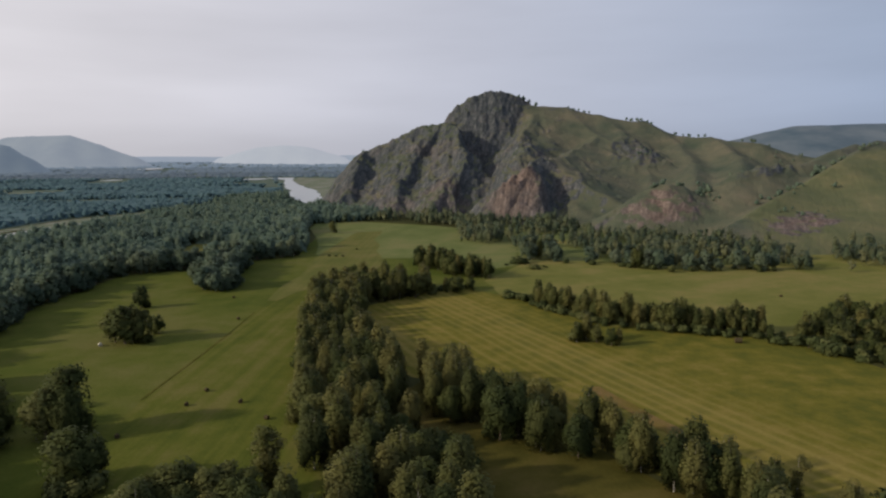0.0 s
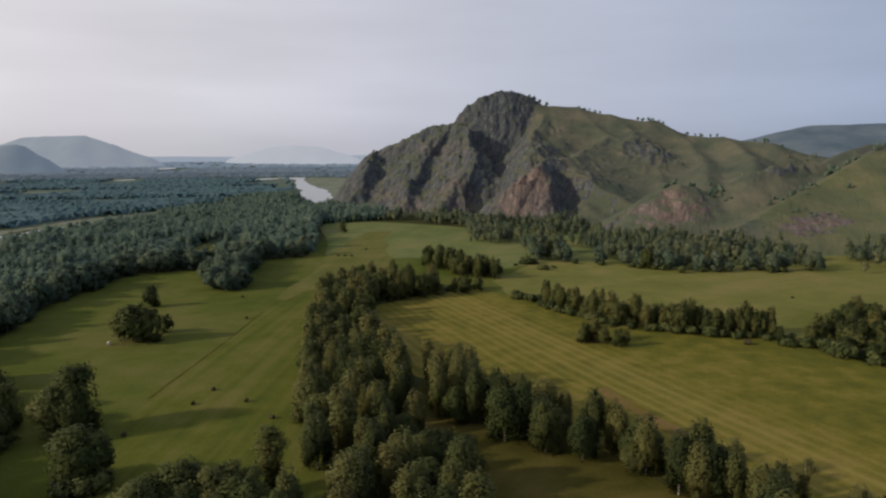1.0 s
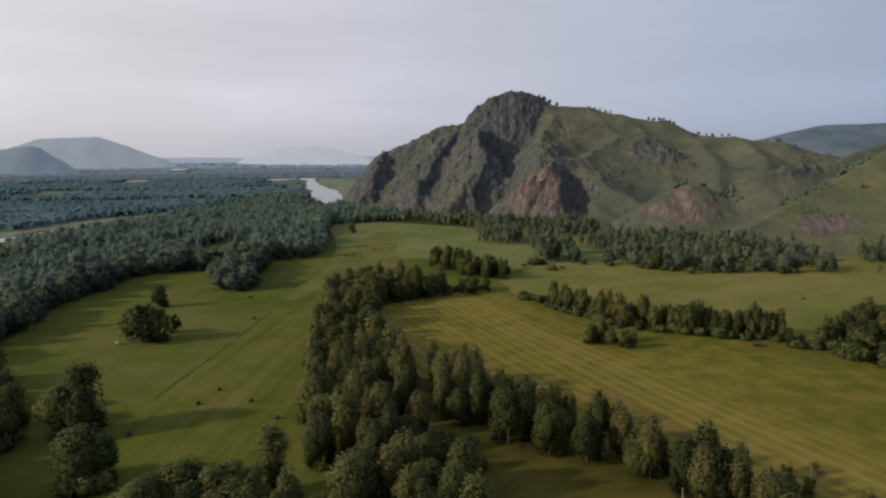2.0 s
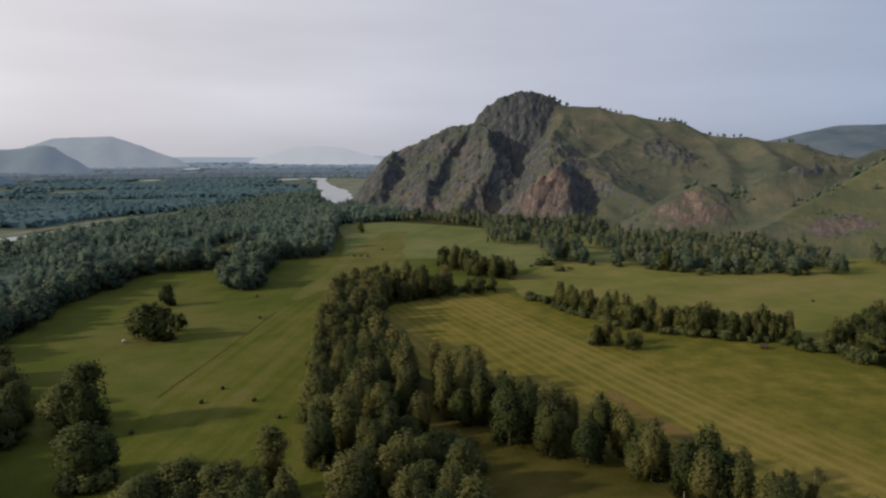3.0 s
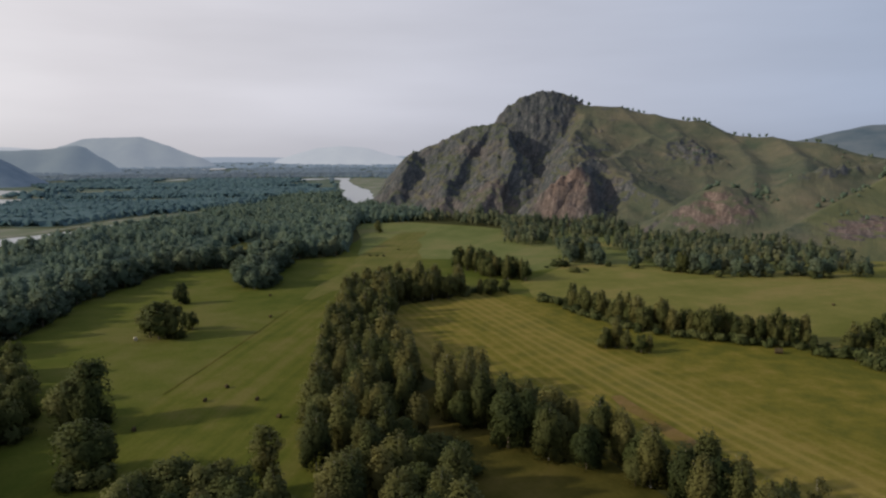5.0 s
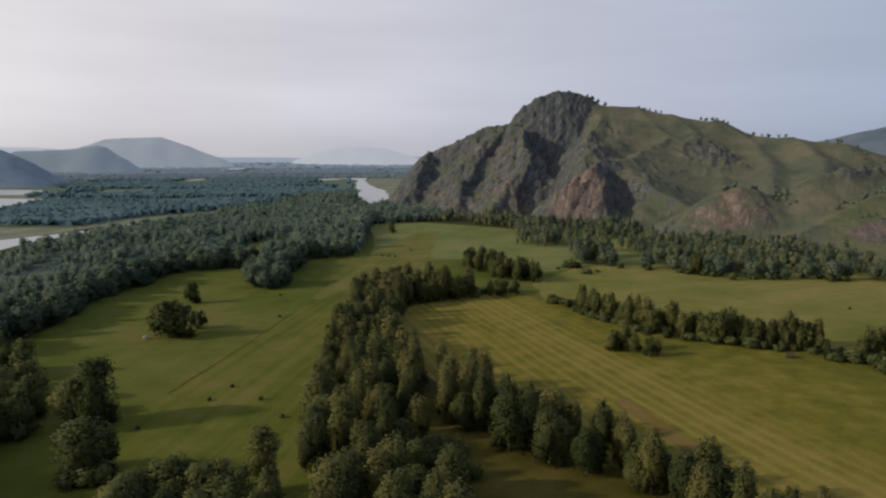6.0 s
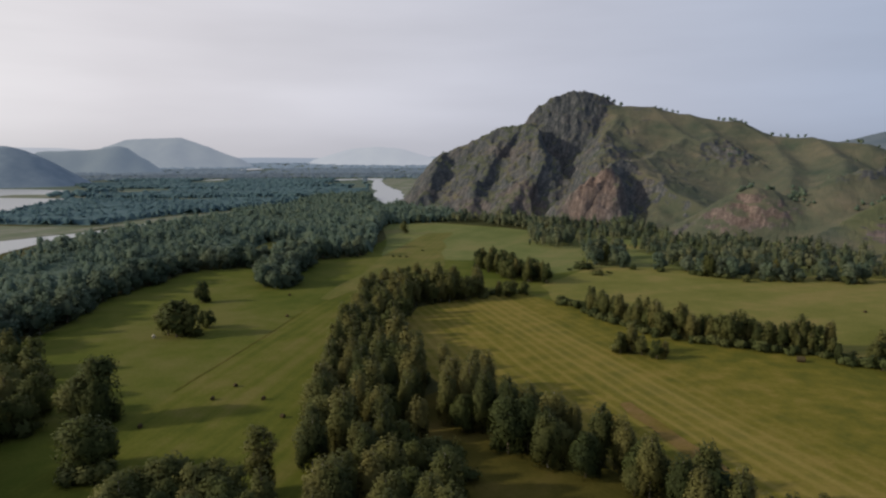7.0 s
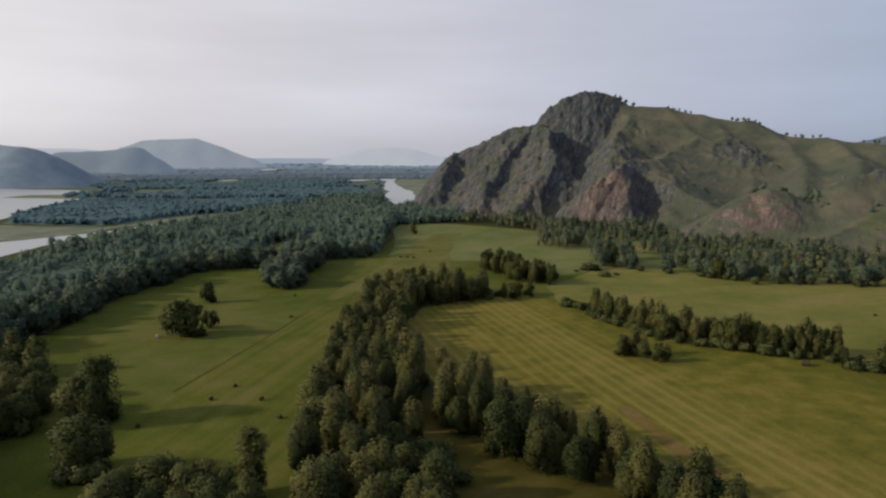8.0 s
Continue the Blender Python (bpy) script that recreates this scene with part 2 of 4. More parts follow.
    surface(nt, out, col, 0.95, fine, 0.5, 0.25, 0.04)


GROUND = material("undergrowth", ground_build)
MEADOW = material("meadow_grass", meadow_build([(0.34, (0.065, 0.085, 0.013)), (0.5, (0.094, 0.106, 0.02)), (0.66, (0.122, 0.12, 0.034))], 0, 0.05, 0.14))
FAR_MEADOW = material("far_meadow_grass", meadow_build([(0.34, (0.106, 0.129, 0.040)), (0.5, (0.136, 0.155, 0.053)), (0.66, (0.175, 0.171, 0.068))], 15, 0.04, 0.25))
MOWN = material("mown_grass", meadow_build([(0.36, (0.066, 0.082, 0.013)), (0.5, (0.097, 0.107, 0.018)), (0.64, (0.132, 0.122, 0.034))], 2, 0.24, 0.3))
UPPER = material("upper_meadow_grass", meadow_build([(0.34, (0.118, 0.126, 0.029)), (0.5, (0.158, 0.154, 0.043)), (0.66, (0.205, 0.172, 0.060))], 60, 0.05, 0.25))
CLEARING = material("dry_clearing_grass", meadow_build([(0.34, (0.052, 0.050, 0.011)), (0.5, (0.08, 0.07, 0.016)), (0.66, (0.108, 0.086, 0.026))], 70, 0.08, 0.3, 0.04))
HAYFIELD = material("hay_stubble", hayfield_build)
BAR = material("river_bar_grass", meadow_build([(0.3, (0.116, 0.140, 0.087)), (0.5, (0.158, 0.178, 0.123)), (0.7, (0.252, 0.238, 0.217))], 20, 0.03, 0.3, 0.02))
# grass tones greyed and blued, so distance haze sits in the colour
ISLE_GRASS = material("island_grass", meadow_build([(0.34, (0.07, 0.1, 0.082)), (0.5, (0.1, 0.132, 0.1)), (0.66, (0.14, 0.165, 0.12))], 80, 0.03, 0.3, 0.01))
TRACK = material("worn_track_soil", meadow_build([(0.34, (0.056, 0.062, 0.010)), (0.5, (0.081, 0.077, 0.013)), (0.66, (0.106, 0.094, 0.020))], 0, 0.3, 0.3, 0.05))
SOIL = material("bare_soil", meadow_build([(0.34, (0.13, 0.105, 0.02)), (0.5, (0.155, 0.11, 0.034)), (0.66, (0.19, 0.125, 0.055))], 25, 0.2, 0.3, 0.06))
PATH_PALE = material("pale_trodden_grass", meadow_build([(0.34, (0.098, 0.108, 0.026)), (0.5, (0.124, 0.124, 0.034)), (0.66, (0.154, 0.138, 0.048))], 0, 0.3, 0.3, 0.03))


def water_build(nt, out):
    pos = position(nt)
    n = noise_at(nt, pos, 0.15, 3)
    surface(nt, out, (0.3, 0.32, 0.33), 0.34, n, 0.15, 0.2, 0.5)


WATER = material("river_water", water_build)


def mountain_build(nt, out):
    pos = position(nt)
    at = nt.nodes.new("ShaderNodeAttribute")
    at.attribute_name = "rock"
    red = nt.nodes.new("ShaderNodeAttribute")
    red.attribute_name = "red"
    n1 = noise_at(nt, pos, 0.02, 6, 0.65, 0.3)
    n2 = noise_at(nt, pos, 0.12, 5, 0.65)
    n3 = noise_at(nt, stretched(nt, pos, 0.25, 0.06, 0.06, 25), 1.0, 5, 0.65)
    grass = ramp(nt, n1, [(0.3, (0.05, 0.068, 0.046)), (0.5, (0.088, 0.092, 0.062)), (0.72, (0.142, 0.124, 0.084))])
    lush = nt.nodes.new("ShaderNodeAttribute")
    lush.attribute_name = "lush"
    meadow_ = ramp(nt, n1, [(0.3, (0.074, 0.088, 0.042)), (0.5, (0.108, 0.112, 0.054)), (0.72, (0.155, 0.138, 0.07))])
    grass = mix(nt, lush.outputs["Fac"], grass, meadow_)
    grass = mix(nt, 0.4, grass, ramp(nt, n2, [(0.3, (0.55, 0.6, 0.5)), (0.7, (1, 1, 1))]), "MULTIPLY")
    n4 = noise_at(nt, pos, 0.33, 4, 0.7)
    f34 = math_node(nt, "ADD", math_node(nt, "MULTIPLY", n3, 0.55), math_node(nt, "MULTIPLY", n4, 0.45))
    rock = ramp(nt, f34, [(0.36, (0.024, 0.03, 0.034)), (0.5, (0.055, 0.061, 0.064)), (0.66, (0.135, 0.138, 0.138))])
    redrock = ramp(nt, f34, [(0.36, (0.056, 0.041, 0.034)), (0.5, (0.128, 0.09, 0.074)), (0.66, (0.24, 0.178, 0.15))])
    rf = math_node(nt, "ADD", red.outputs["Fac"], math_node(nt, "MULTIPLY", math_node(nt, "SUBTRACT", n1, 0.5), 1.6), True)
    rock = mix(nt, rf, rock, redrock)
    f = math_node(nt, "ADD", at.outputs["Fac"], math_node(nt, "MULTIPLY", math_node(nt, "SUBTRACT", n2, 0.5), 1.5))
    f = math_node(nt, "ADD", f, math_node(nt, "MULTIPLY", math_node(nt, "SUBTRACT", n1, 0.5), 0.9))
    f = ramp(nt, f, [(0.42, (0, 0, 0)), (0.58, (1, 1, 1))])
    col = mix(nt, f, grass, rock)
    surface(nt, out, col, 0.9, f34, 0.6, 3.0)


MOUNTAIN = material("grassy_rock", mountain_build)


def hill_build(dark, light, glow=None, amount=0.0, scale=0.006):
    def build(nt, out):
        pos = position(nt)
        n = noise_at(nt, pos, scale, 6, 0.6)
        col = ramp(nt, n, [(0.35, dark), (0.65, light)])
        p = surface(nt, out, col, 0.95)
        # emission here imitates distance haze, the slopes give off no light
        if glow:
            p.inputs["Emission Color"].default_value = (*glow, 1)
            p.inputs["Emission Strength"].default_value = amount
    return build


# pale blue of the haze goes straight into this hill's base colour
HILL_NEAR = material("haze_tinted_hill_slope", hill_build((0.16, 0.215, 0.265), (0.22, 0.275, 0.32), scale=0.02))
# haze over the next four hills is painted in as bluish emission
HILL_MID = material("distant_hill_haze_glow", hill_build((0.06, 0.075, 0.08), (0.09, 0.105, 0.1), (0.58, 0.74, 0.98), 0.15))
HILL_FAR = material("remote_hill_haze_glow", hill_build((0.06, 0.075, 0.08), (0.09, 0.105, 0.1), (0.66, 0.75, 0.92), 0.25))
HILL_FAINT = material("faint_hill_haze_glow", hill_build((0.06, 0.075, 0.08), (0.09, 0.105, 0.1), (0.79, 0.83, 0.95), 0.4))
HILL_EAST = material("east_hill_haze_glow", hill_build((0.025, 0.045, 0.055), (0.085, 0.1, 0.105), (0.6, 0.75, 1.0), 0.055, 0.006))


# bluish emission that paints the horizon haze on the backdrop
HILL_RIM = material("far_rim_haze_glow", hill_build((0.06, 0.075, 0.08), (0.09, 0.105, 0.1), (0.72, 0.82, 1.0), 0.34))
# canopies with haze as emission, stronger for each ring further out
HAZE_PLAIN = material("haze_glow_canopy", hill_build((0.05, 0.072, 0.08), (0.075, 0.098, 0.102), (0.55, 0.74, 0.95), 0.075))
HAZE_WOODS = [material("horizon_haze_glow", hill_build((0.03, 0.042, 0.048), (0.045, 0.058, 0.062), (0.6, 0.77, 1.0), glow)) for glow in (0.08, 0.125, 0.2)]


def hay_build(light, dark):
    def build(nt, out):
        pos = position(nt)
        n = noise_at(nt, stretched(nt, pos, 6, 6, 20), 1.0, 4)
        surface(nt, out, ramp(nt, n, [(0.35, dark), (0.65, light)]), 0.95, n, 0.8, 0.06, 0.04)
    return build


HAY_DARK = material("weathered_hay", hay_build((0.09, 0.07, 0.035), (0.035, 0.03, 0.018)))
HAY_PALE = material("pale_straw", hay_build((0.62, 0.58, 0.46), (0.36, 0.33, 0.25)))

# ---------------------------------------------------------------- ground
ring = [0, 30, 60, 100, 150, 220, 320, 450, 600, 800, 1000, 1300, 1600, 1900, 2200, 2500, 2800] + list(range(2900, 4901, 100)) + [4930]
SECTORS = 120
gv, gf = [(0, 0, 0)], []
for r in ring[1:]:
    for k in range(SECTORS):
        a = 2 * math.pi * k / SECTORS
        gv.append((r * math.cos(a), r * math.sin(a), float(far_rise(np.array(float(r))))))
for k in range(SECTORS):
    gf.append((0, 1 + k, 1 + (k + 1) % SECTORS))
for j in range(len(ring) - 2):
    for k in range(SECTORS):
        a, b = 1 + j * SECTORS + k, 1 + j * SECTORS + (k + 1) % SECTORS
        gf.append((a, a + SECTORS, b + SECTORS, b))
thing("ground", "dark green undergrowth covering the wide river plain", "ground", kind="structure", data=mesh_from("ground", gv, gf, GROUND))
# the flats beyond the woods, with haze put into their grey-green colour
fv, ff = [], []
for j, r in enumerate(q for q in ring if q >= 1300):
    for k in range(61):
        a = radians(80 + 80 * k / 60)
        fv.append((r * math.cos(a), r * math.sin(a), 0.06 + float(far_rise(np.array(float(r))))))
        if j and k:
            o = j * 61 + k
            ff.append((o - 62, o - 61, o, o - 1))
thing("far_plain", "grey-green open flats of the wide plain", "plain", kind="structure", data=mesh_from("far_plain", fv, ff, ISLE_GRASS))


def sheet(name, poly, z, mat, label, category, rough=3.0, kind="structure"):
    """A flat patch of land or water with an uneven edge."""
    edge = []
    n = len(poly)
    for k in range(n):
        (x0, y0), (x1, y1) = poly[k], poly[(k + 1) % n]
        steps = max(2, int(math.hypot(x1 - x0, y1 - y0) / (rough * 4)))
        for s in range(steps):
            x, y = x0 + (x1 - x0) * s / steps, y0 + (y1 - y0) * s / steps
            dx = (float(fbm(np.array(x / rough / 5), np.array(y / rough / 5), 3, 3)) - 0.5) * rough * 2
            dy = (float(fbm(np.array(x / rough / 5), np.array(y / rough / 5), 3, 8)) - 0.5) * rough * 2
            x, y = x + dx, y + dy
            edge.append((x, y, z + float(far_rise(np.array(math.hypot(x, y))))))
    return thing(name, label, category, kind=kind, data=mesh_from(name, edge, [tuple(range(len(edge)))], mat))


WOOD_FRONT = [(-190, 205), (-199, 279), (-216, 329), (-217, 378), (-218, 426), (-182, 441), (-163, 465), (-144, 488), (-122, 508)]
sheet("meadow", [(-170, 112)] + WOOD_FRONT + [(-133, 637), (-155, 720), (-162, 765), (-110, 800), (-25, 750), (6, 716), (9, 592), (52, 562), (56, 470), (30, 402),
      (36, 358), (12, 366), (-30, 360), (-60, 330), (-60, 269), (-40, 183), (-28, 140), (-40, 112)], 0.06, MEADOW, "olive green river meadow with patches of drier grass", "meadow")
sheet("far_meadow", [(-112, 510), (-133, 637), (-155, 720), (-162, 765), (-110, 800), (-25, 750), (6, 716), (9, 592), (52, 562), (56, 470), (30, 440), (-30, 500), (-70, 505)], 0.16, FAR_MEADOW,
      "fresh green meadow below the mountain", "meadow", 11.0)
sheet("mown_strip", [(-97, 112), (-97, 202), (-97, 265), (-98, 400), (-92, 520), (-70, 525), (-74, 400), (-62, 330), (-60, 269), (-42, 190), (-28, 140), (-34, 112)], 0.12, MOWN,
      "freshly mown bright green strip of the meadow", "meadow", 1.6)
sheet("hayfield", [(-6, 376), (-42, 334), (-42, 278), (-27, 246), (-12, 220), (4, 212), (12, 192), (32, 176), (54, 146), (80, 112), (280, 112), (280, 235), (156, 230), (150, 250),
      (142, 267), (133, 277), (96, 285), (73, 294), (58, 327), (33, 356), (12, 373)], 0.12, HAYFIELD, "mown hayfield with pale raked swaths in rows", "hayfield", 2.0)
sheet("upper_meadow", [(28, 360), (58, 327), (73, 290), (133, 275), (160, 250), (330, 300), (400, 400), (420, 490), (330, 540), (250, 520), (226, 480), (216, 462), (147, 445), (109, 482), (54, 474), (22, 402)],
      0.18, UPPER, "smooth pale green meadow below the hills", "meadow", 2.0)
sheet("clearing", [(-16, 204), (-6, 222), (8, 212), (24, 186), (40, 162), (54, 140), (68, 106), (-30, 106), (-26, 150)], 0.18, CLEARING, "dry olive brown grass clearing between birches", "clearing", 1.5)
sheet("bare_soil", [(46, 208), (50, 210), (58, 194), (65, 178), (69, 166), (65, 166), (60, 176), (53, 191)], 0.2, SOIL, "bare reddish brown soil at the hayfield edge", "soil", 2.0)
sheet("field_track", [(-97.8, 198), (-97.2, 268), (-98.2, 318), (-97.4, 318), (-96.3, 268), (-97.0, 198)], 0.2, TRACK, "dark worn field boundary through the meadow", "track", 0.5)
sheet("trodden_path", [(-99, 345), (-102, 385), (-104, 452), (-106, 521), (-104, 600), (-96, 680), (-74, 690), (-70, 620), (-62, 540), (-52, 470), (-62, 415), (-84, 385), (-93, 345)], 0.22, PATH_PALE,
      "pale dry trodden grass along the meadow path", "path", 9.0)
sheet("wood_glade", [(-224, 500), (-196, 490), (-170, 510), (-168, 586), (-234, 586)], 0.1, UPPER, "small pale glade in the river wood", "clearing", 3.0)
sheet("foot_glade", [(76, 590), (104, 580), (110, 612), (84, 618)], 0.1, UPPER, "small grassy glade below the mountain", "clearing", 3.0)
sheet("foot_glade", [(120, 556), (150, 548), (152, 570), (128, 574)], 0.1, UPPER, "small grassy glade below the mountain", "clearing", 3.0)

sheet("foot_meadow", [(9, 720), (9, 590), (52, 560), (54, 478), (110, 480), (147, 444), (224, 460), (330, 380), (440, 440), (440, 620), (320, 640), (220, 680), (120, 740), (40, 768)], 0.08, FAR_MEADOW,
      "rough green grass below the mountain", "meadow", 4.0)

# river, its bars and the ponds of the plain
sheet("river", [(-2300, 1750), (-1600, 1690), (-1262, 1600), (-1200, 1540), (-1090, 1440), (-900, 1122), (-800, 930), (-740, 805), (-690, 700), (-600, 600), (-530, 520), (-420, 440),
      (-700, 420), (-1500, 700), (-2300, 1300)], 0.1, WATER, "calm silvery main river crossing the plain", "river", 12)
sheet("side_channel", [(-408, 420), (-428, 485), (-446, 560), (-448, 630), (-446, 700), (-440, 777), (-452, 790), (-468, 714), (-470, 640), (-495, 560), (-540, 500)], 0.14, WATER,
      "narrow calm side channel between the woods", "river", 5)
sheet("river_bar", [(-700, 680), (-640, 695), (-530, 690), (-480, 705), (-474, 640), (-500, 556), (-590, 560)], 0.18, BAR, "low pale green grass bar beside the river", "river bar", 8)
sheet("channel_bank", [(-468, 710), (-450, 800), (-430, 880), (-410, 980), (-440, 1000), (-470, 900), (-500, 830), (-500, 705)], 0.16, BAR, "pale strip of bank along the side channel", "river bar", 5)
sheet("river_bend", [(-235, 1060), (-232, 1130), (-262, 1300), (-330, 1600), (-440, 1900), (-590, 2400), (-682, 2796), (-800, 2796), (-640, 2500), (-520, 2000), (-400, 1600), (-352, 1400), (-290, 1200), (-255, 1060)], 0.14, WATER,
      "silvery river bend at the foot of the mountain", "river", 9)
sheet("far_bar", [(-440, 1905), (-334, 1605), (-266, 1310), (-200, 1500), (-180, 1900), (-250, 2600), (-660, 2780), (-592, 2405)], 0.12, BAR, "pale green flat beside the river bend", "river bar", 20)
sheet("island_meadow", [(-660, 712), (-540, 702), (-506, 716), (-510, 850), (-478, 910), (-446, 1005), (-430, 1260), (-375, 1430), (-580, 2125), (-720, 2560), (-900, 2600), (-1700, 2500), (-1560, 2000), (-1240, 1640),
      (-1010, 1390), (-888, 1127), (-791, 931), (-729, 809)], 0.12, ISLE_GRASS, "grey-green meadows on the river island", "meadow", 10)
sheet("gravel_bar", [(-1180, 1250), (-1030, 1235), (-930, 1240), (-985, 1330), (-1090, 1400), (-1210, 1360)], 0.2, BAR, "low gravel bar in the main river", "river bar", 10)
for px, py, pw, pd in ((-1325, 2516, 24, 75), (-790, 2590, 48, 100), (-1720, 3700, 55, 130), (-1000, 1480, 90, 130), (-1010, 1850, 160, 70), (-1500, 2500, 140, 60)):
    kind_bar = (px, py) in ((-1010, 1850), (-1500, 2500), (-1000, 1480))
    ring_pts = [(px + pw * math.cos(a) * (1 + 0.2 * math.sin(3 * a + px)), py + pd * math.sin(a)) for a in np.linspace(0, 2 * math.pi, 14)[:-1]]
    if kind_bar:
        sheet("plain_glade", ring_pts, 0.15, BAR, "pale open glade among the far woods", "clearing", 10)
    else:
        sheet("pond", ring_pts, 4.0 if px < -1500 else 1.0, WATER, "bright still pond out on the plain", "pond", 6)


# ---------------------------------------------------------------- mountain
def tent(ridge, west, east, x, y, round_top=5.0):
    """Height of a ridge that falls away on both sides of a line of (x, y, z)."""
    best = np.full(np.shape(x), -1e9)
    for (x0, y0, z0), (x1, y1, z1) in zip(ridge, ridge[1:]):
        dx, dy = x1 - x0, y1 - y0
        s = np.clip(((x - x0) * dx + (y - y0) * dy) / (dx * dx + dy * dy), 0, 1)
        d = np.hypot(x - x0 - s * dx, y - y0 - s * dy)
        d = np.sqrt(d * d + round_top ** 2) - round_top
        slope = np.where(dx * (y - y0) - dy * (x - x0) > 0, east, west)
        best = np.maximum(best, z0 + s * (z1 - z0) - slope * d)
    return best


CREST = [(-236, 1190, 7), (-191, 1130, 54), (-149, 1080, 89), (-92, 1070, 111), (-55, 1070, 130), (-16, 1060, 135), (-5, 1080, 137), (28, 1110, 150), (76, 1130, 165), (124, 1130, 172),
         (189, 1120, 164), (242, 1100, 150), (294, 1080, 139), (349, 1040, 115), (390, 1000, 108), (440, 960, 101), (482, 930, 84), (560, 890, 70)]
DOME = [(2, 1106, 154), (12, 1110, 170), (30, 1114, 183), (55, 1118, 189), (80, 1122, 191), (102, 1126, 187), (126, 1130, 177)]
BUTTRESS_RIDGE = [(252, 1085, 128), (215, 1000, 102), (163, 930, 86), (132, 880, 79), (112, 850, 75)]
RIBS = [  # a line down the slope, and how steeply it falls away to the west and to the east
    ([(-146, 1082, 92), (-140, 1035, 86), (-148, 1000, 70), (-158, 955, 36), (-165, 915, 8)], 1.2, 1.1),
    ([(-34, 1065, 132), (-61, 1005, 93), (-68, 950, 59), (-75, 900, 29), (-82, 866, 8)], 0.78, 1.45),
    ([(-4, 1050, 134), (17, 1000, 108), (13, 930, 75), (-2, 890, 51), (-14, 850, 26), (-20, 820, 8)], 0.72, 1.75),
    ([(132, 1090, 152), (128, 1060, 137), (106, 985, 110), (99, 925, 88), (80, 870, 60), (46, 825, 28), (34, 796, 6)], 0.9, 0.6),
    (BUTTRESS_RIDGE, 0.95, 0.42),
    ([(118, 862, 77), (110, 850, 75), (90, 815, 66), (95, 795, 47), (98, 775, 22), (98, 762, 5)], 0.95, 1.5),
    ([(215, 1000, 102), (190, 930, 74), (168, 870, 50), (150, 800, 26), (140, 750, 8)], 0.6, 0.4),
    ([(189, 1120, 162), (223, 1020, 112), (200, 960, 86)], 0.6, 0.42),
    ([(242, 1100, 148), (262, 1040, 120), (268, 960, 84), (262, 880, 56), (250, 810, 36)], 0.42, 0.55),
    ([(311, 1080, 137), (340, 1000, 98), (330, 900, 70), (300, 810, 46)], 0.4, 0.42),
    ([(394, 1010, 108), (390, 900, 80), (362, 820, 60)], 0.45, 0.5),
    ([(150, 705, 1), (165, 699, 9), (192, 702, 29), (216, 705, 43), (234, 706, 48), (250, 708, 45), (262, 698, 26), (272, 682, 5)], 0.8, 0.62),
    ([(520, 860, 92), (462, 800, 84), (422, 775, 72), (380, 755, 65), (341, 738, 61), (310, 726, 54), (290, 720, 42), (281, 702, 24), (276, 690, 8)], 0.55, 0.5),
    ([(760, 800, 172), (600, 790, 140), (493, 752, 102), (455, 740, 86), (422, 724, 68), (389, 706, 50), (358, 691, 35), (328, 676, 23), (297, 656, 12), (274, 636, 5), (258, 622, 0)], 0.9, 0.24),
]
NEAR_HILL = RIBS[-1]


def mountain_height(x, y):
    near = np.clip((1085 - y) / 60, 0, 1) * np.clip((240 - x) / 90, 0.18, 1) * np.clip((y - 640) / 90, 0.25, 1)
    wx = x + (fbm(x / 38, y / 38, 3, 31) - 0.5) * 26 * near
    wy = y + (fbm(x / 38, y / 38, 3, 47) - 0.5) * 26 * near
    h = np.maximum(tent(CREST[:9], 1.25, 0.7, wx, wy, 8), tent(CREST[8:], 0.62, 0.6, wx, wy, 14) - np.clip(150 - x, 0, None) * 0.8 * np.clip((1110 - y) / 60, 0, 1))
    dome = tent(DOME, 1.35, 1.35, wx, wy, 5) + (ridged(x / 15, y / 15, 3, 83) - 0.5) * 8 * np.clip((1120 - y) / 16, 0.2, 1)
    h = np.maximum(h, dome)
    k = 3.0
    for line, west, east in RIBS:
        r = tent(line, west, east, wx, wy, 4)
        if line is BUTTRESS_RIDGE:
            r = np.minimum(r, 1.25 * (y - 788) + 0.8 * np.clip(x - 128, 0, None))
        if line is NEAR_HILL[0]:
            r = np.minimum(r, 0.6 * (x - 255 - 0.6 * (y - 640)))
        m = np.maximum(h, r)
        h = m + k * np.log(np.exp((h - m) / k) + np.exp((r - m) / k)) - 0.4
    west_face = 1.44 * (x + 0.2 * y + 2) + (fbm(x / 30, y / 30, 3, 71) - 0.5) * 16
    near_foot = (y - 505 + (fbm(x / 90, y / 90, 2, 73) - 0.5) * 40) * 0.34
    return np.minimum(np.minimum(h, west_face), near_foot)


def rockiness(x, y):
    west = np.clip((150 - x - (y - 900) * 0.1) / 60, 0, 1)
    knoll = np.clip(1.45 - np.hypot((x - 222) / 50, (y - 680) / 26), 0, 0.9)
    knoll = np.maximum(knoll, np.clip(1.3 - np.hypot((x - 196) / 34, (y - 690) / 20), 0, 0.8))
    crag = np.clip(1.3 - np.hypot((x - 268) / 44, (y - 950) / 60), 0, 0.9)
    rocks = np.clip(1.15 - np.hypot((x - 345) / 70, (y - 738 - (x - 345) * 0.3) / 16), 0, 0.75)
    cap = np.clip(1.3 - np.hypot((x - 60) / 70, (y - 1100) / 60), 0, 1)
    shoulder = np.clip(1.1 - np.hypot((x - 165) / 60, (y - 950 - (x - 165) * 1.0) / 24), 0, 0.55)
    bare = np.maximum.reduce([crag, rocks, shoulder])
    return np.maximum.reduce([west * 0.85, knoll, bare, cap]), bare


def outcrops(x, y):
    """Scattered knobs of bare rock on the grass."""
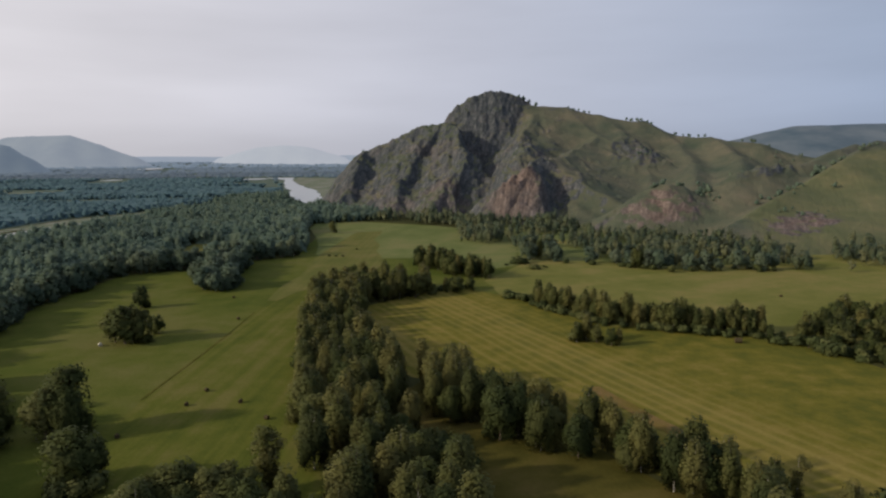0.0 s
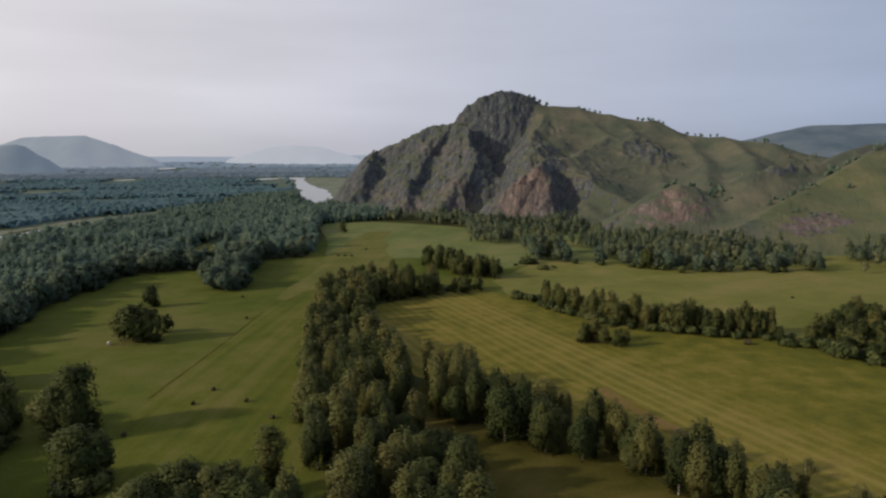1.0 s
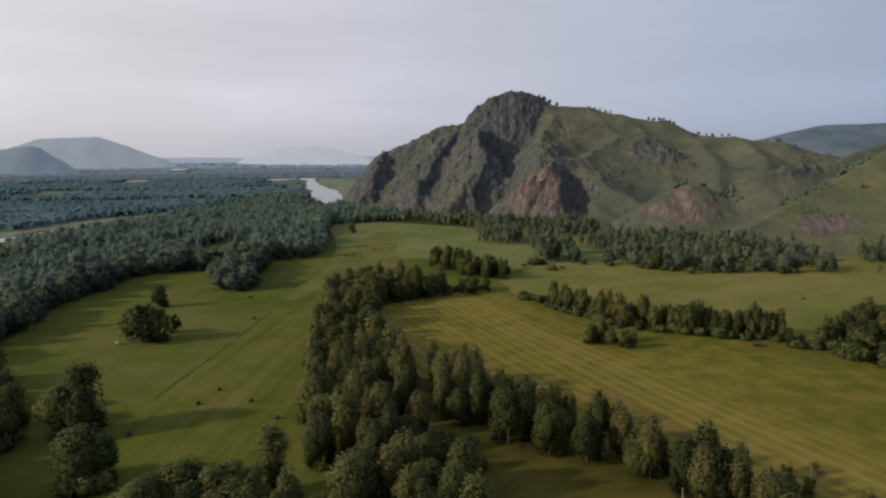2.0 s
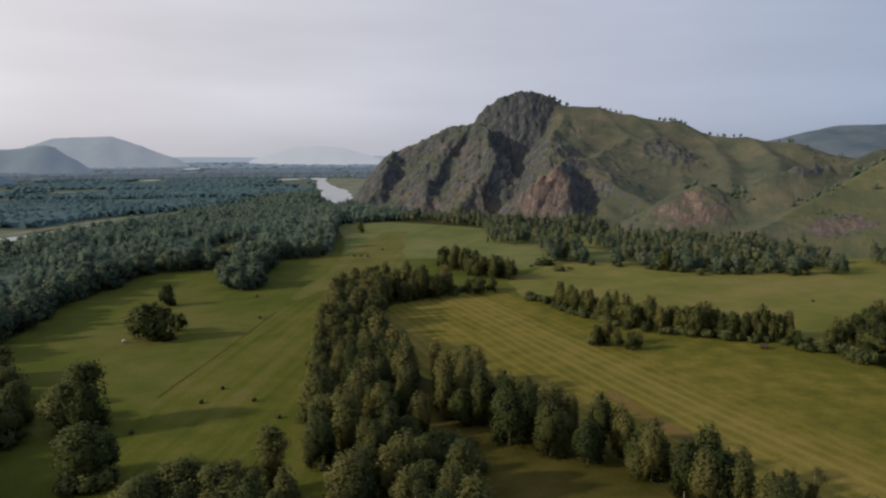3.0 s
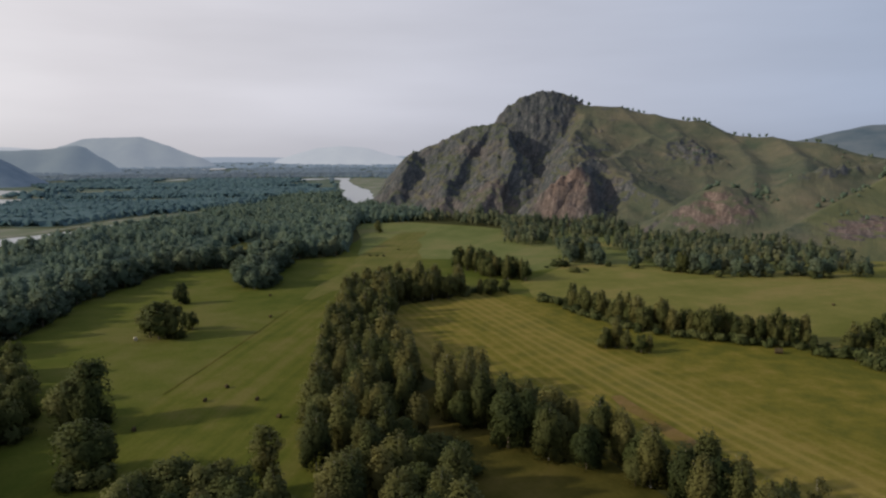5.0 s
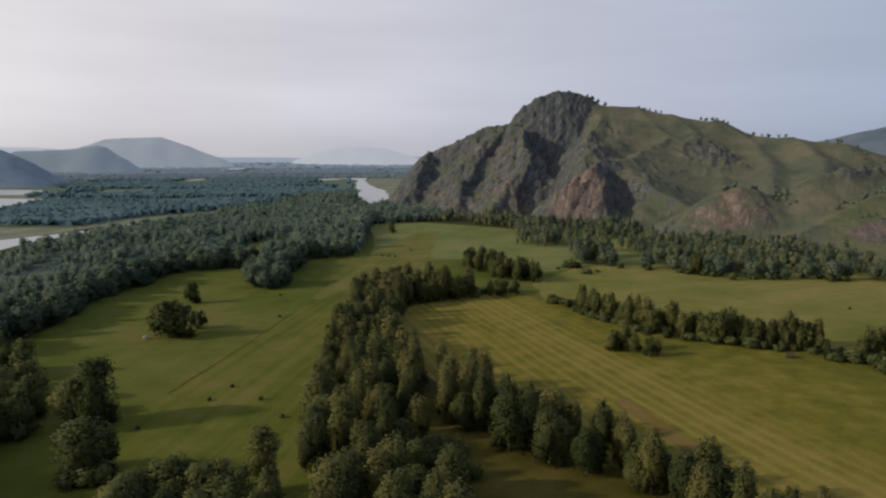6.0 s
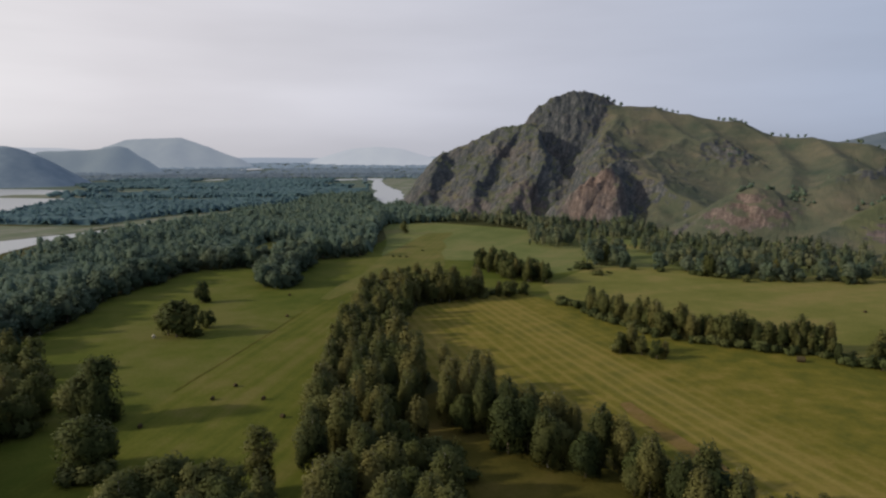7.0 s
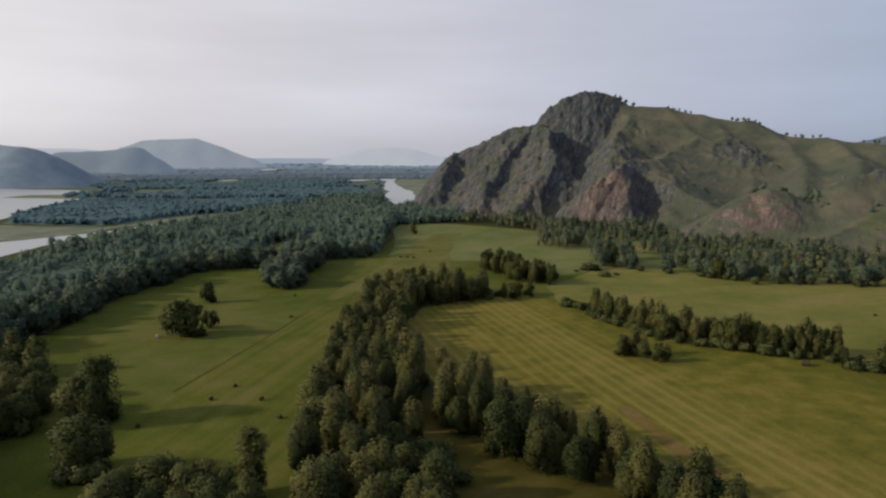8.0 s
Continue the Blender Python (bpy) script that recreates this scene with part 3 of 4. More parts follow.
    return np.clip((ridged(x / 21, y / 13, 3, 101) * 0.6 + fbm(x / 70, y / 70, 2, 105) * 0.4 - 0.675) / 0.08, 0, 1) * np.clip((330 - x) / 120, 0.35, 1)


def mountain_surface(x, y):
    h = mountain_height(x, y)
    rk, bare = rockiness(x, y)
    crest_calm = 1 - 0.5 * np.clip(1 - np.abs(y - 1105) / 40, 0, 1) - 0.4 * np.clip(1 - np.abs(y - 1090) / 50, 0, 1) * (x > 120)
    u, v = x * 0.9 + y * 0.42, y * 0.9 - x * 0.42
    detail = (ridged(u / 30, v / 75, 4, 5) - 0.55) * 9 * rk
    detail = detail + (ridged(x / 15, y / 19, 3, 15) - 0.5) * 8.5 * rk
    detail = detail + (ridged(x / 6.5, y / 8, 2, 35) - 0.5) * 5 * rk
    detail = detail + (fbm(x / 60, y / 60, 4, 25) - 0.5) * 5 * (1 - 0.5 * rk)
    detail = detail + outcrops(x, y) * 1.6
    detail = detail * (1 - 0.45 * np.clip(1.6 - np.hypot((x - 222) / 62, (y - 692) / 34), 0, 1))
    prow = np.clip(1.5 - np.hypot((x - 80) / 30, (y - 790) / 34), 0, 1)
    detail = detail + (ridged((x - 0.25 * y) / 9, (y + 0.5 * x) / 70, 3, 57) - 0.5) * 11 * prow
    strata = np.clip(1.5 - np.hypot((x - 215) / 46, (y - 680) / 26), 0, 1)
    detail = detail + (ridged((x * 0.8 + y * 0.75) / 11, (y - x) / 60, 3, 61) - 0.5) * 8 * strata
    detail = detail + (ridged((x - 0.5 * y) / 16, (y + x) / 50, 3, 67) - 0.5) * 9 * bare
    return h + detail * crest_calm * np.clip(h / 14, 0, 1)


across_x = np.concatenate([np.arange(-320, 180, 1.9), np.arange(180, 560, 2.5), np.arange(560, 1260, 10)])
along_y = np.concatenate([np.arange(490, 760, 2.5), np.arange(760, 1150, 2.0), np.arange(1150, 1500, 10)])
mx, my = np.meshgrid(across_x, along_y)
mz = mountain_surface(mx, my)
rows, cols = mx.shape
gyy, gxx = np.gradient(mz, along_y, across_x)
steep = np.hypot(gxx, gyy)
rocky, bare_rock = rockiness(mx, my)
rock = np.clip(rocky * 0.43 + bare_rock * 0.22 + np.clip((steep - 0.72) * 0.7, -0.2, 0.6), 0, 1)
rock = np.clip(rock + outcrops(mx, my) * 0.45, 0, 1)
red = np.clip(1.4 - np.hypot((mx - 76) / 30, (my - 790) / 40), 0, 0.7)
rock = np.maximum(rock, red * 1.2)
red = np.maximum(red, np.clip(1.4 - np.hypot((mx - 222) / 56, (my - 682) / 26), 0, 0.65))
scar = np.clip(1.45 - np.hypot((mx - 306) / 40, (my - 570 - (mx - 306) * 0.35) / 20), 0, 1) * np.clip(0.6 + 2.0 * (fbm(mx / 16, my / 7, 4, 131) - 0.45), 0, 0.95)
red, rock = np.maximum(red, scar), np.maximum(rock, scar * 1.1)
red = np.maximum(red, np.clip(1.0 - np.hypot((mx + 60) / 110, (my - 865) / 45), 0, 0.28))
idx = np.arange(rows * cols).reshape(rows, cols)
quads = np.stack([idx[:-1, :-1], idx[:-1, 1:], idx[1:, 1:], idx[1:, :-1]], -1).reshape(-1, 4)
above = (mz.reshape(-1)[quads] > -1.5).any(axis=1)
me = mesh_from("mountain", np.stack([mx, my, np.maximum(mz, -3)], -1).reshape(-1, 3), quads[above], MOUNTAIN, True)
for key, values in (("rock", rock), ("red", red)):
    me.attributes.new(key, "FLOAT", "POINT").data.foreach_set("value", values.reshape(-1).astype(np.float32))
lush = np.clip((np.interp(mx, [p[0] for p in NEAR_HILL[0]][::-1], [p[1] for p in NEAR_HILL[0]][::-1]) - my) / 14, 0, 1) * np.clip((mx - 250) / 20, 0, 1)
me.attributes.new("lush", "FLOAT", "POINT").data.foreach_set("value", lush.reshape(-1).astype(np.float32))
thing("mountain", "rocky grass-topped mountain with bare ribs and reddish crags", "mountain", kind="structure", data=me)


def far_hill(name, ridge, slope, mat, label, res, rough=8.0):
    xs, ys, zs = [p[0] for p in ridge], [p[1] for p in ridge], [p[2] for p in ridge]
    reach = max(zs) / slope * 1.05
    hx, hy = np.meshgrid(np.arange(min(xs) - reach, max(xs) + reach, res), np.arange(min(ys) - reach, max(ys) + reach * 0.6, res))
    hz = tent(ridge, slope, slope, hx, hy, 40) + (fbm(hx / 160, hy / 160, 5, 12) - 0.5) * rough * 2
    keep_in = np.hypot(hx, hy) < 4925
    base = far_rise(np.hypot(hx, hy))
    n, m = hx.shape
    ii = np.arange(n * m).reshape(n, m)
    q = np.stack([ii[:-1, :-1], ii[:-1, 1:], ii[1:, 1:], ii[1:, :-1]], -1).reshape(-1, 4)
    ok = (((hz > base - 3) & keep_in).reshape(-1)[q]).any(axis=1) & keep_in.reshape(-1)[q].all(axis=1)
    return thing(name, label, "hill", kind="structure", data=mesh_from(name, np.stack([hx, hy, np.maximum(hz, base - 5)], -1).reshape(-1, 3), q[ok], mat, True))


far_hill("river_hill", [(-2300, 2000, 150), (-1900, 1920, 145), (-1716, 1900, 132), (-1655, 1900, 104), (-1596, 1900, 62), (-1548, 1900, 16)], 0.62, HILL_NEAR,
         "steep wooded hill above the river, coloured haze blue", 18)
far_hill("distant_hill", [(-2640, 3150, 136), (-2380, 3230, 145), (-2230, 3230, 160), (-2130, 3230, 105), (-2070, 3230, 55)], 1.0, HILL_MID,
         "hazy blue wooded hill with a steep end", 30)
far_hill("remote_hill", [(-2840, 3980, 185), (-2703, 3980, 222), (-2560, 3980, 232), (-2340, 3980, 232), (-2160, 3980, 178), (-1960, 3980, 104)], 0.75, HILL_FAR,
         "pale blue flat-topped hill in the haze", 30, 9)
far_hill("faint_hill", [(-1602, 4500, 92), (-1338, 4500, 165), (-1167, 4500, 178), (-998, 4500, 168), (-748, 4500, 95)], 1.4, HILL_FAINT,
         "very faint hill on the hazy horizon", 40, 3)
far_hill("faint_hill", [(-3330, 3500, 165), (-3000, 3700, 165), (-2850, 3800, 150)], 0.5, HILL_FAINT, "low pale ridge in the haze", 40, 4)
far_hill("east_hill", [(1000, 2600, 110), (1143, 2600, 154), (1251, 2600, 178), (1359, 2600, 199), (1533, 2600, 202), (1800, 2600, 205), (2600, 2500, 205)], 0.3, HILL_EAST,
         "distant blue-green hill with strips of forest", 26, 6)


# ---------------------------------------------------------------- trees
def ico(sub):
    bm = bmesh.new()
    bmesh.ops.create_icosphere(bm, subdivisions=sub, radius=1.0)
    v = np.array([p.co[:] for p in bm.verts])
    f = np.array([[w.index for w in q.verts] for q in bm.faces])
    bm.free()
    return v, f


ICO1 = ico(1)


def leaf_sprays(centres, normals, size, r):
    """Small crooked pointed leaf clumps round the centres, one triangle each."""
    n = len(centres)
    tilt = normals + r.normal(0, 0.3, (n, 3))
    tilt /= np.linalg.norm(tilt, axis=1)[:, None]
    side = np.cross(tilt, r.normal(0, 1, (n, 3)))
    side[:, 2] *= 0.35
    side /= np.linalg.norm(side, axis=1)[:, None]
    up = np.cross(tilt, side) * 1.25
    s = (size * r.uniform(0.6, 1.4, n))[:, None]
    corners = []
    for a, b in ((-1, 0.55), (0.1, -1), (1, 0.6)):
        corners.append(centres + side * s * a * r.uniform(0.35, 0.7, (n, 1)) + up * s * b * r.uniform(0.35, 0.7, (n, 1)) + tilt * s * r.uniform(-0.2, 0.2, (n, 1)))
    return np.stack(corners, 1).reshape(-1, 3), np.arange(3 * n).reshape(n, 3)


def crown_arrays(lobes, leaves, size, core, r, shrink=0.8, lift=0.0):
    """lobes: rows of x, y, z, radius, half height. Returns vertices, triangles and soft normals."""
    lobes = np.array(lobes)
    weight = lobes[:, 3] * lobes[:, 4]
    pick = r.choice(len(lobes), leaves, p=weight / weight.sum())
    d = r.normal(0, 1, (leaves, 3))
    d[:, 2] += 0.2
    d /= np.linalg.norm(d, axis=1)[:, None]
    scale = np.stack([lobes[pick, 3], lobes[pick, 3], lobes[pick, 4]], 1)
    c = lobes[pick, :3] + d * scale * r.uniform(0.55, 1.34, (leaves, 1))
    c[:, 2] = np.maximum(c[:, 2], 0.15)
    v, leaf = leaf_sprays(c, d, size, r)
    mid = lobes[:, :3].mean(axis=0)
    whole = c - mid
    whole[:, 2] *= 0.45
    whole /= np.linalg.norm(whole, axis=1)[:, None] + 1e-6
    soft = d * 0.25 + whole * 0.85 + r.normal(0, 0.1, d.shape)
    vs, ns, tris, base = [v], [np.repeat(soft, 3, axis=0)], [], len(v)
    cv, cf = core
    for x, y, z, rad, hh in lobes:
        w = cv * (1 + r.uniform(-0.2, 0.14, (len(cv), 1))) * np.array([rad, rad, hh]) * shrink + np.array([x, y, z])
        w[:, 2] = np.maximum(w[:, 2], 0.05)
        vs.append(w)
        out = (w - mid) * np.array([1, 1, 0.45])
        ns.append(cv * 0.25 + 0.85 * out / (np.linalg.norm(out, axis=1)[:, None] + 1e-6))
        tris.append(cf + base)
        base += len(w)
    normals = np.concatenate(ns) + np.array([0, 0, lift])
    normals /= np.linalg.norm(normals, axis=1)[:, None]
    return np.concatenate(vs), np.concatenate([leaf] + tris), normals


def tube(path, radii, sides=7):
    v, f = [], []
    for k, (p, rad) in enumerate(zip(path, radii)):
        for s in range(sides):
            a = 2 * math.pi * s / sides
            v.append((p[0] + rad * math.cos(a), p[1] + rad * math.sin(a), p[2]))
        if k:
            o = (k - 1) * sides
            f += [(o + s, o + (s + 1) % sides, o + sides + (s + 1) % sides, o + sides + s) for s in range(sides)]
    f.append(tuple(range((len(path) - 1) * sides, len(path) * sides)))
    return v, f


def trunk_mesh(height, girth, limbs, mat, r):
    lean = r.uniform(-0.35, 0.35, 2)
    path = [(lean[0] * t * t, lean[1] * t * t, height * t - 0.1) for t in (0, 0.05, 0.3, 0.6, 0.85, 1.0)]
    v, f = tube(path, [girth * 1.5, girth, girth * 0.85, girth * 0.6, girth * 0.35, girth * 0.12])
    for _ in range(limbs):
        t, a, out_r = r.uniform(0.25, 0.8), r.uniform(0, 6.283), r.uniform(1.2, 2.6) * height / 16
        z = height * t
        p = [(lean[0] * t * t + math.cos(a) * out_r * s, lean[1] * t * t + math.sin(a) * out_r * s, z + out_r * 0.9 * s) for s in (0, 0.5, 1)]
        lv, lf = tube(p, [girth * 0.4, girth * 0.28, girth * 0.08], 5)
        f += [tuple(i + len(v) for i in face) for face in lf]
        v += lv
    return mesh_from("trunk", v, f, mat, True)


def birch_lobes(r):
    wide = r.uniform(0.85, 1.15)
    rows_ = [(0, 0, 7.4, 2.5 * wide, 6.4)]
    for k in range(11):
        t = (k + 0.5) / 11
        z = 1.6 + 11.6 * t
        env = wide * 3.3 * (math.sin(math.pi * min(1, 0.26 + 0.66 * t)) ** 0.7)
        a = k * 2.4 + r.uniform(-0.6, 0.6)
        rad = max(0.7, env * r.uniform(0.28, 0.48))
        rows_.append((math.cos(a) * env * 0.66, math.sin(a) * env * 0.66, z, rad * 0.9, rad * r.uniform(1.9, 3.0)))
    return rows_


def willow_lobes(r):
    rows_ = [(0, 0, 6.3, 3.5, 5.6)]
    for k in range(15):
        a, z = k * 2.4 + r.uniform(-0.4, 0.4), 1.3 + 10.4 * ((k * 0.618) % 1.0)
        env = 4.4 * math.sqrt(max(0.1, 1 - ((z - 5.4) / 8.0) ** 2))
        rad = r.uniform(0.9, 1.7)
        rows_.append((math.cos(a) * env * 0.76, math.sin(a) * env * 0.76, z, rad, rad * r.uniform(1.0, 1.6)))
    rows_.append((r.uniform(-0.8, 0.8), r.uniform(-0.8, 0.8), 11.8, 1.5, 1.8))
    return rows_


def shrub_lobes(r):
    return [(r.uniform(-1.7, 1.7), r.uniform(-1.7, 1.7), r.uniform(0.8, 2.4), r.uniform(1.0, 1.7), r.uniform(1.0, 1.8)) for _ in range(7)]


def sparse_lobes(r):
    return [(r.uniform(-1.4, 1.4), r.uniform(-1.4, 1.4), z, r.uniform(1.0, 1.7), r.uniform(1.1, 1.9)) for z in np.linspace(2.5, 15.0, 11)]


def make_tree(kind, r):
    lobes, leaves, size, leaf_mat, bark, height, girth, limbs, label, category = kind
    v, t, nor = crown_arrays(lobes(r), leaves, size, ICO1, r, 0.68 if lobes is not sparse_lobes else 0.3)
    me = mesh_from("crown", v, t, leaf_mat, True)
    me.normals_split_custom_set_from_vertices(nor.tolist())
    return me, trunk_mesh(height, girth, limbs, bark, r)


KINDS = {
    "birch_tree": (birch_lobes, 4000, 0.46, BIRCH, BIRCH_BARK, 14.5, 0.17, 6, "tall birch with a loose olive crown and pale trunk", "tree"),
    "willow_tree": (willow_lobes, 4000, 0.5, WILLOW, DARK_BARK, 12.5, 0.26, 6, "broad dark green willow with a dense rounded crown", "tree"),
    "alder_tree": (willow_lobes, 2000, 0.68, ALDER, DARK_BARK, 12.5, 0.24, 6, "alder at the edge of the river wood, leaves tinted with haze", "tree"),
    "bush": (shrub_lobes, 800, 0.48, SHRUB, DARK_BARK, 2.6, 0.08, 4, "low green bush with foliage down to the grass", "bush"),
    "thin_birch": (sparse_lobes, 2200, 0.4, BIRCH, BIRCH_BARK, 16.0, 0.15, 9, "thin half-bare birch with pale branches", "tree"),
}
SPARSE = {}  # the same kinds with fewer, larger leaf clumps, for those that stand far off
models = {}
placed_first = {}
tree_r = np.random.default_rng(21)
for kind_name, kind in KINDS.items():
    models[kind_name] = [make_tree(kind, tree_r) for _ in range({"birch_tree": 8, "willow_tree": 6, "alder_tree": 3, "bush": 5, "thin_birch": 3}[kind_name])]
    coarse = (kind[0], max(300, kind[1] * 2 // 7), kind[2] * 1.65, *kind[3:])
    SPARSE[kind_name] = [make_tree(coarse, tree_r) for _ in range(6)]


def plant(kind_name, x, y, z, size, group, label="", wide=1.0):
    """One tree with its trunk and crown, at its own size and turn."""
    choice = models[kind_name] if math.hypot(x, y) < 225 else SPARSE[kind_name]
    k = int(tree_r.integers(len(choice)))
    m = Matrix.Translation((x, y, z)) @ Matrix.Rotation(float(tree_r.uniform(0, 6.283)), 4, "Z") @ Matrix.Diagonal((size * wide, size * wide, size, 1))
    first = placed_first.get((kind_name, k, choice is models[kind_name]))
    if first is None:
        crown, trunk = choice[k]
        ob = thing(kind_name, KINDS[kind_name][8], KINDS[kind_name][9])
        part("trunk", trunk, ob)
        part("crown", crown, ob)
        ob.matrix_basis = m
        placed_first[(kind_name, k, choice is models[kind_name])] = ob
    else:
        keep_scale = first.matrix_basis.copy()
        first.matrix_basis = Matrix()
        ob = copy_thing(first, m)
        first.matrix_basis = keep_scale
    tagged(ob, label or KINDS[kind_name][8], group=group)
    return ob


def grove(poly, step_, mixture, size, group, drop=0.0, wide=(0.95, 1.35)):
    xs, ys = scatter(poly, step_)
    names = [n for n, _ in mixture]
    share = np.array([s for _, s in mixture], float)
    for x, y in zip(xs, ys):
        if rng.random() < drop:
            continue
        nm = names[int(rng.choice(len(names), p=share / share.sum()))]
        s = rng.uniform(*size) * (1.0 if nm != "bush" else 1.1)
        plant(nm, float(x), float(y), 0.0, float(s), group, wide=float(rng.uniform(*wide)))


BELT = [(-76, 376), (-68, 310), (-63, 269), (-51, 213), (-43, 183), (-36, 160), (-31, 140), (-14, 140), (-15, 200), (-11, 217), (-25, 246), (-41, 278), (-44, 330), (-28, 342), (-6, 364), (-10, 382), (-45, 384)]
grove(BELT, 7.8, (("birch_tree", 0.7), ("willow_tree", 0.26), ("bush", 0.1)), (0.8, 1.15), "birch belt", wide=(0.92, 1.3))
for row in ([(-2, 219), (5, 216), (9, 192), (16, 187), (24, 189), (35, 175), (44, 163), (51, 152), (44, 147), (36, 152), (27, 160), (11, 164), (4, 170), (1, 190), (-9, 201), (-13, 208)],
            [(54, 150), (63, 146), (69, 132), (76, 112), (64, 108), (52, 138)]):
    grove(row, 7.6, (("birch_tree", 0.8), ("willow_tree", 0.16), ("thin_birch", 0.14), ("bush", 0.06)), (0.82, 1.15), "birch belt", wide=(0.88, 1.22))
for x, y, sz in ((47, 158, 0.6), (50, 152, 0.68), (44, 151, 0.55), (54, 147, 0.6)):
    plant("willow_tree", x, y, 0, sz, "birch belt", wide=1.1)
grove([(-28, 140), (4, 138), (8, 106), (-36, 106)], 8.6, (("birch_tree", 0.6), ("willow_tree", 0.3), ("thin_birch", 0.1)), (0.8, 1.08), "birch belt", 0.1)
grove([(-112, 142), (-104, 118), (-130, 110), (-142, 138)], 8.4, (("willow_tree", 1.0),), (0.85, 1.1), "willows at the wood edge")
grove([(-60, 132), (-38, 134), (-33, 109), (-64, 109)], 5.8, (("willow_tree", 0.85), ("birch_tree", 0.15)), (0.82, 1.02), "willows at the mown strip")
grove([(80, 112), (96, 124), (112, 112), (110, 104), (84, 104)], 7.5, (("birch_tree", 0.7), ("thin_birch", 0.3)), (0.75, 0.95), "birch belt")
for kind_name, x, y, s, w in (("birch_tree", -4, 185, 1.1, 1.0), ("birch_tree", 2, 189, 1.15, 0.95), ("birch_tree", 8, 182, 1.05, 1.05), ("willow_tree", 1, 181, 0.8, 1.1), ("birch_tree", 14, 178, 1.1, 1.0), ("birch_tree", 3, 137, 1.0, 1.1), ("willow_tree", -6, 149, 0.8, 1.1), ("birch_tree", -13, 136, 0.95, 1.2), ("bush", -4, 165, 1.4, 1.2), ("birch_tree", -10, 172, 0.85, 1.1), ("birch_tree", 1, 128, 0.9, 1.1), ("willow_tree", 3, 143, 0.95, 1.0), ("birch_tree", -10, 141, 1.0, 1.25), ("birch_tree", -18, 150, 0.9, 1.2), ("willow_tree", -12, 160, 0.8, 1.2), ("birch_tree", -6, 128, 0.9, 1.2), ("bush", 6, 152, 1.1, 1.3), ("bush", -2, 158, 1.3, 1.3)):
    plant(kind_name, x, y, 0, s, "birch belt", wide=w)
for kind_name, x, y, s, w in (("birch_tree", 52, 141, 1.0, 1.1), ("willow_tree", 58, 138, 1.0, 1.0), ("birch_tree", 64, 141, 0.9, 1.1), ("birch_tree", 71, 134, 0.8, 1.0), ("thin_birch", 76, 134, 0.75, 1.1), ("birch_tree", 84, 128, 0.65, 1.1),
                              ("bush", 98, 133, 1.3, 1.2), ("bush", 90, 126, 1.4, 1.2)):
    plant(kind_name, x, y, 0, s, "birch belt", wide=w)
# the hedge between the hayfield and the upper meadow
grove([(32, 358), (30, 352), (42, 340), (48, 344)], 3.4, (("bush", 1.0),), (0.7, 1.1), "hedgerow of birches", 0.0)
grove([(46, 344), (43, 337), (56, 314), (73, 291), (110, 277), (136, 270), (138, 279), (112, 287), (80, 298), (64, 320)], 5.0,
      (("birch_tree", 0.8), ("willow_tree", 0.25)), (0.55, 1.0), "hedgerow of birches", 0.0, (0.85, 1.15))
grove([(44, 338), (42, 335), (54, 312), (71, 289), (108, 275), (138, 267), (139, 271), (110, 279), (74, 293), (58, 316)], 3.6, (("bush", 1.0),), (0.6, 1.1), "hedgerow of birches", 0.15)
grove([(136, 269), (147, 263), (157, 252), (170, 253), (250, 264), (250, 340), (190, 304), (172, 290), (152, 275)], 7.0, (("birch_tree", 0.5), ("willow_tree", 0.45), ("bush", 0.15)), (0.55, 0.88), "copse at the hayfield edge", 0.05)
grove([(146, 260), (152, 244), (164, 228), (240, 228), (240, 258), (170, 250)], 6.0, (("willow_tree", 0.6), ("bush", 0.4)), (0.38, 0.62), "copse at the hayfield edge", 0.05)
grove([(136, 266), (146, 247), (162, 222), (168, 226), (150, 256)], 4.2, (("bush", 1.0),), (0.9, 1.3), "bushes at the copse edge")
# the clump and the strip of trees in the far meadow
grove([(-29, 466), (-17, 492), (9, 446), (24, 426), (25, 406), (3, 416)], 6.4, (("birch_tree", 0.35), ("willow_tree", 0.65)), (0.72, 1.0), "clump in the far meadow", wide=(0.75, 1.05))
grove([(-14, 372), (-12, 362), (6, 364), (16, 369), (18, 380), (4, 386)], 6.2, (("willow_tree", 0.45), ("birch_tree", 0.2), ("bush", 0.6)), (0.42, 0.7), "birch belt")
# trees that stand alone
for kind_name, x, y, s, w in (("willow_tree", -135, 262, 1.2, 1.35), ("willow_tree", -140, 264, 1.05, 1.2), ("willow_tree", -130, 264, 1.1, 1.2), ("willow_tree", -127.5, 277, 0.66, 0.95), ("willow_tree", -132, 279, 0.6, 0.9),
                              ("willow_tree", -160, 328, 0.86, 1.05), ("willow_tree", -158.5, 329, 0.75, 1.0), ("willow_tree", -106, 172, 1.45, 1.08), ("willow_tree", -110, 169, 1.05, 1.2), ("willow_tree", -103, 168, 1.0, 0.9)):
    plant(kind_name, x, y, 0, s, "lone trees in the meadow", wide=w)
for kind_name, x, y, s, w in (("willow_tree", -86, 142, 1.08, 1.5), ("willow_tree", -84, 143, 0.85, 1.3), ("bush", -88, 139, 1.3, 1.3), ("bush", -83, 140, 1.4, 1.3), ("bush", -85, 138, 1.2, 1.3), ("willow_tree", -123, 672, 1.0, 1.0), 
                              ("bush", -120, 160, 1.2, 1.3), ("bush", 57, 446, 1.1, 1.4), ("bush", 50, 467, 1.6, 1.3), ("willow_tree", 237, 441, 0.7, 0.9), ("thin_birch", -41, 140, 1.0, 1.5), ("thin_birch", -39.5, 141, 0.85, 1.3)):
    plant(kind_name, x, y, 0, s, "lone trees in the meadow", wide=w)
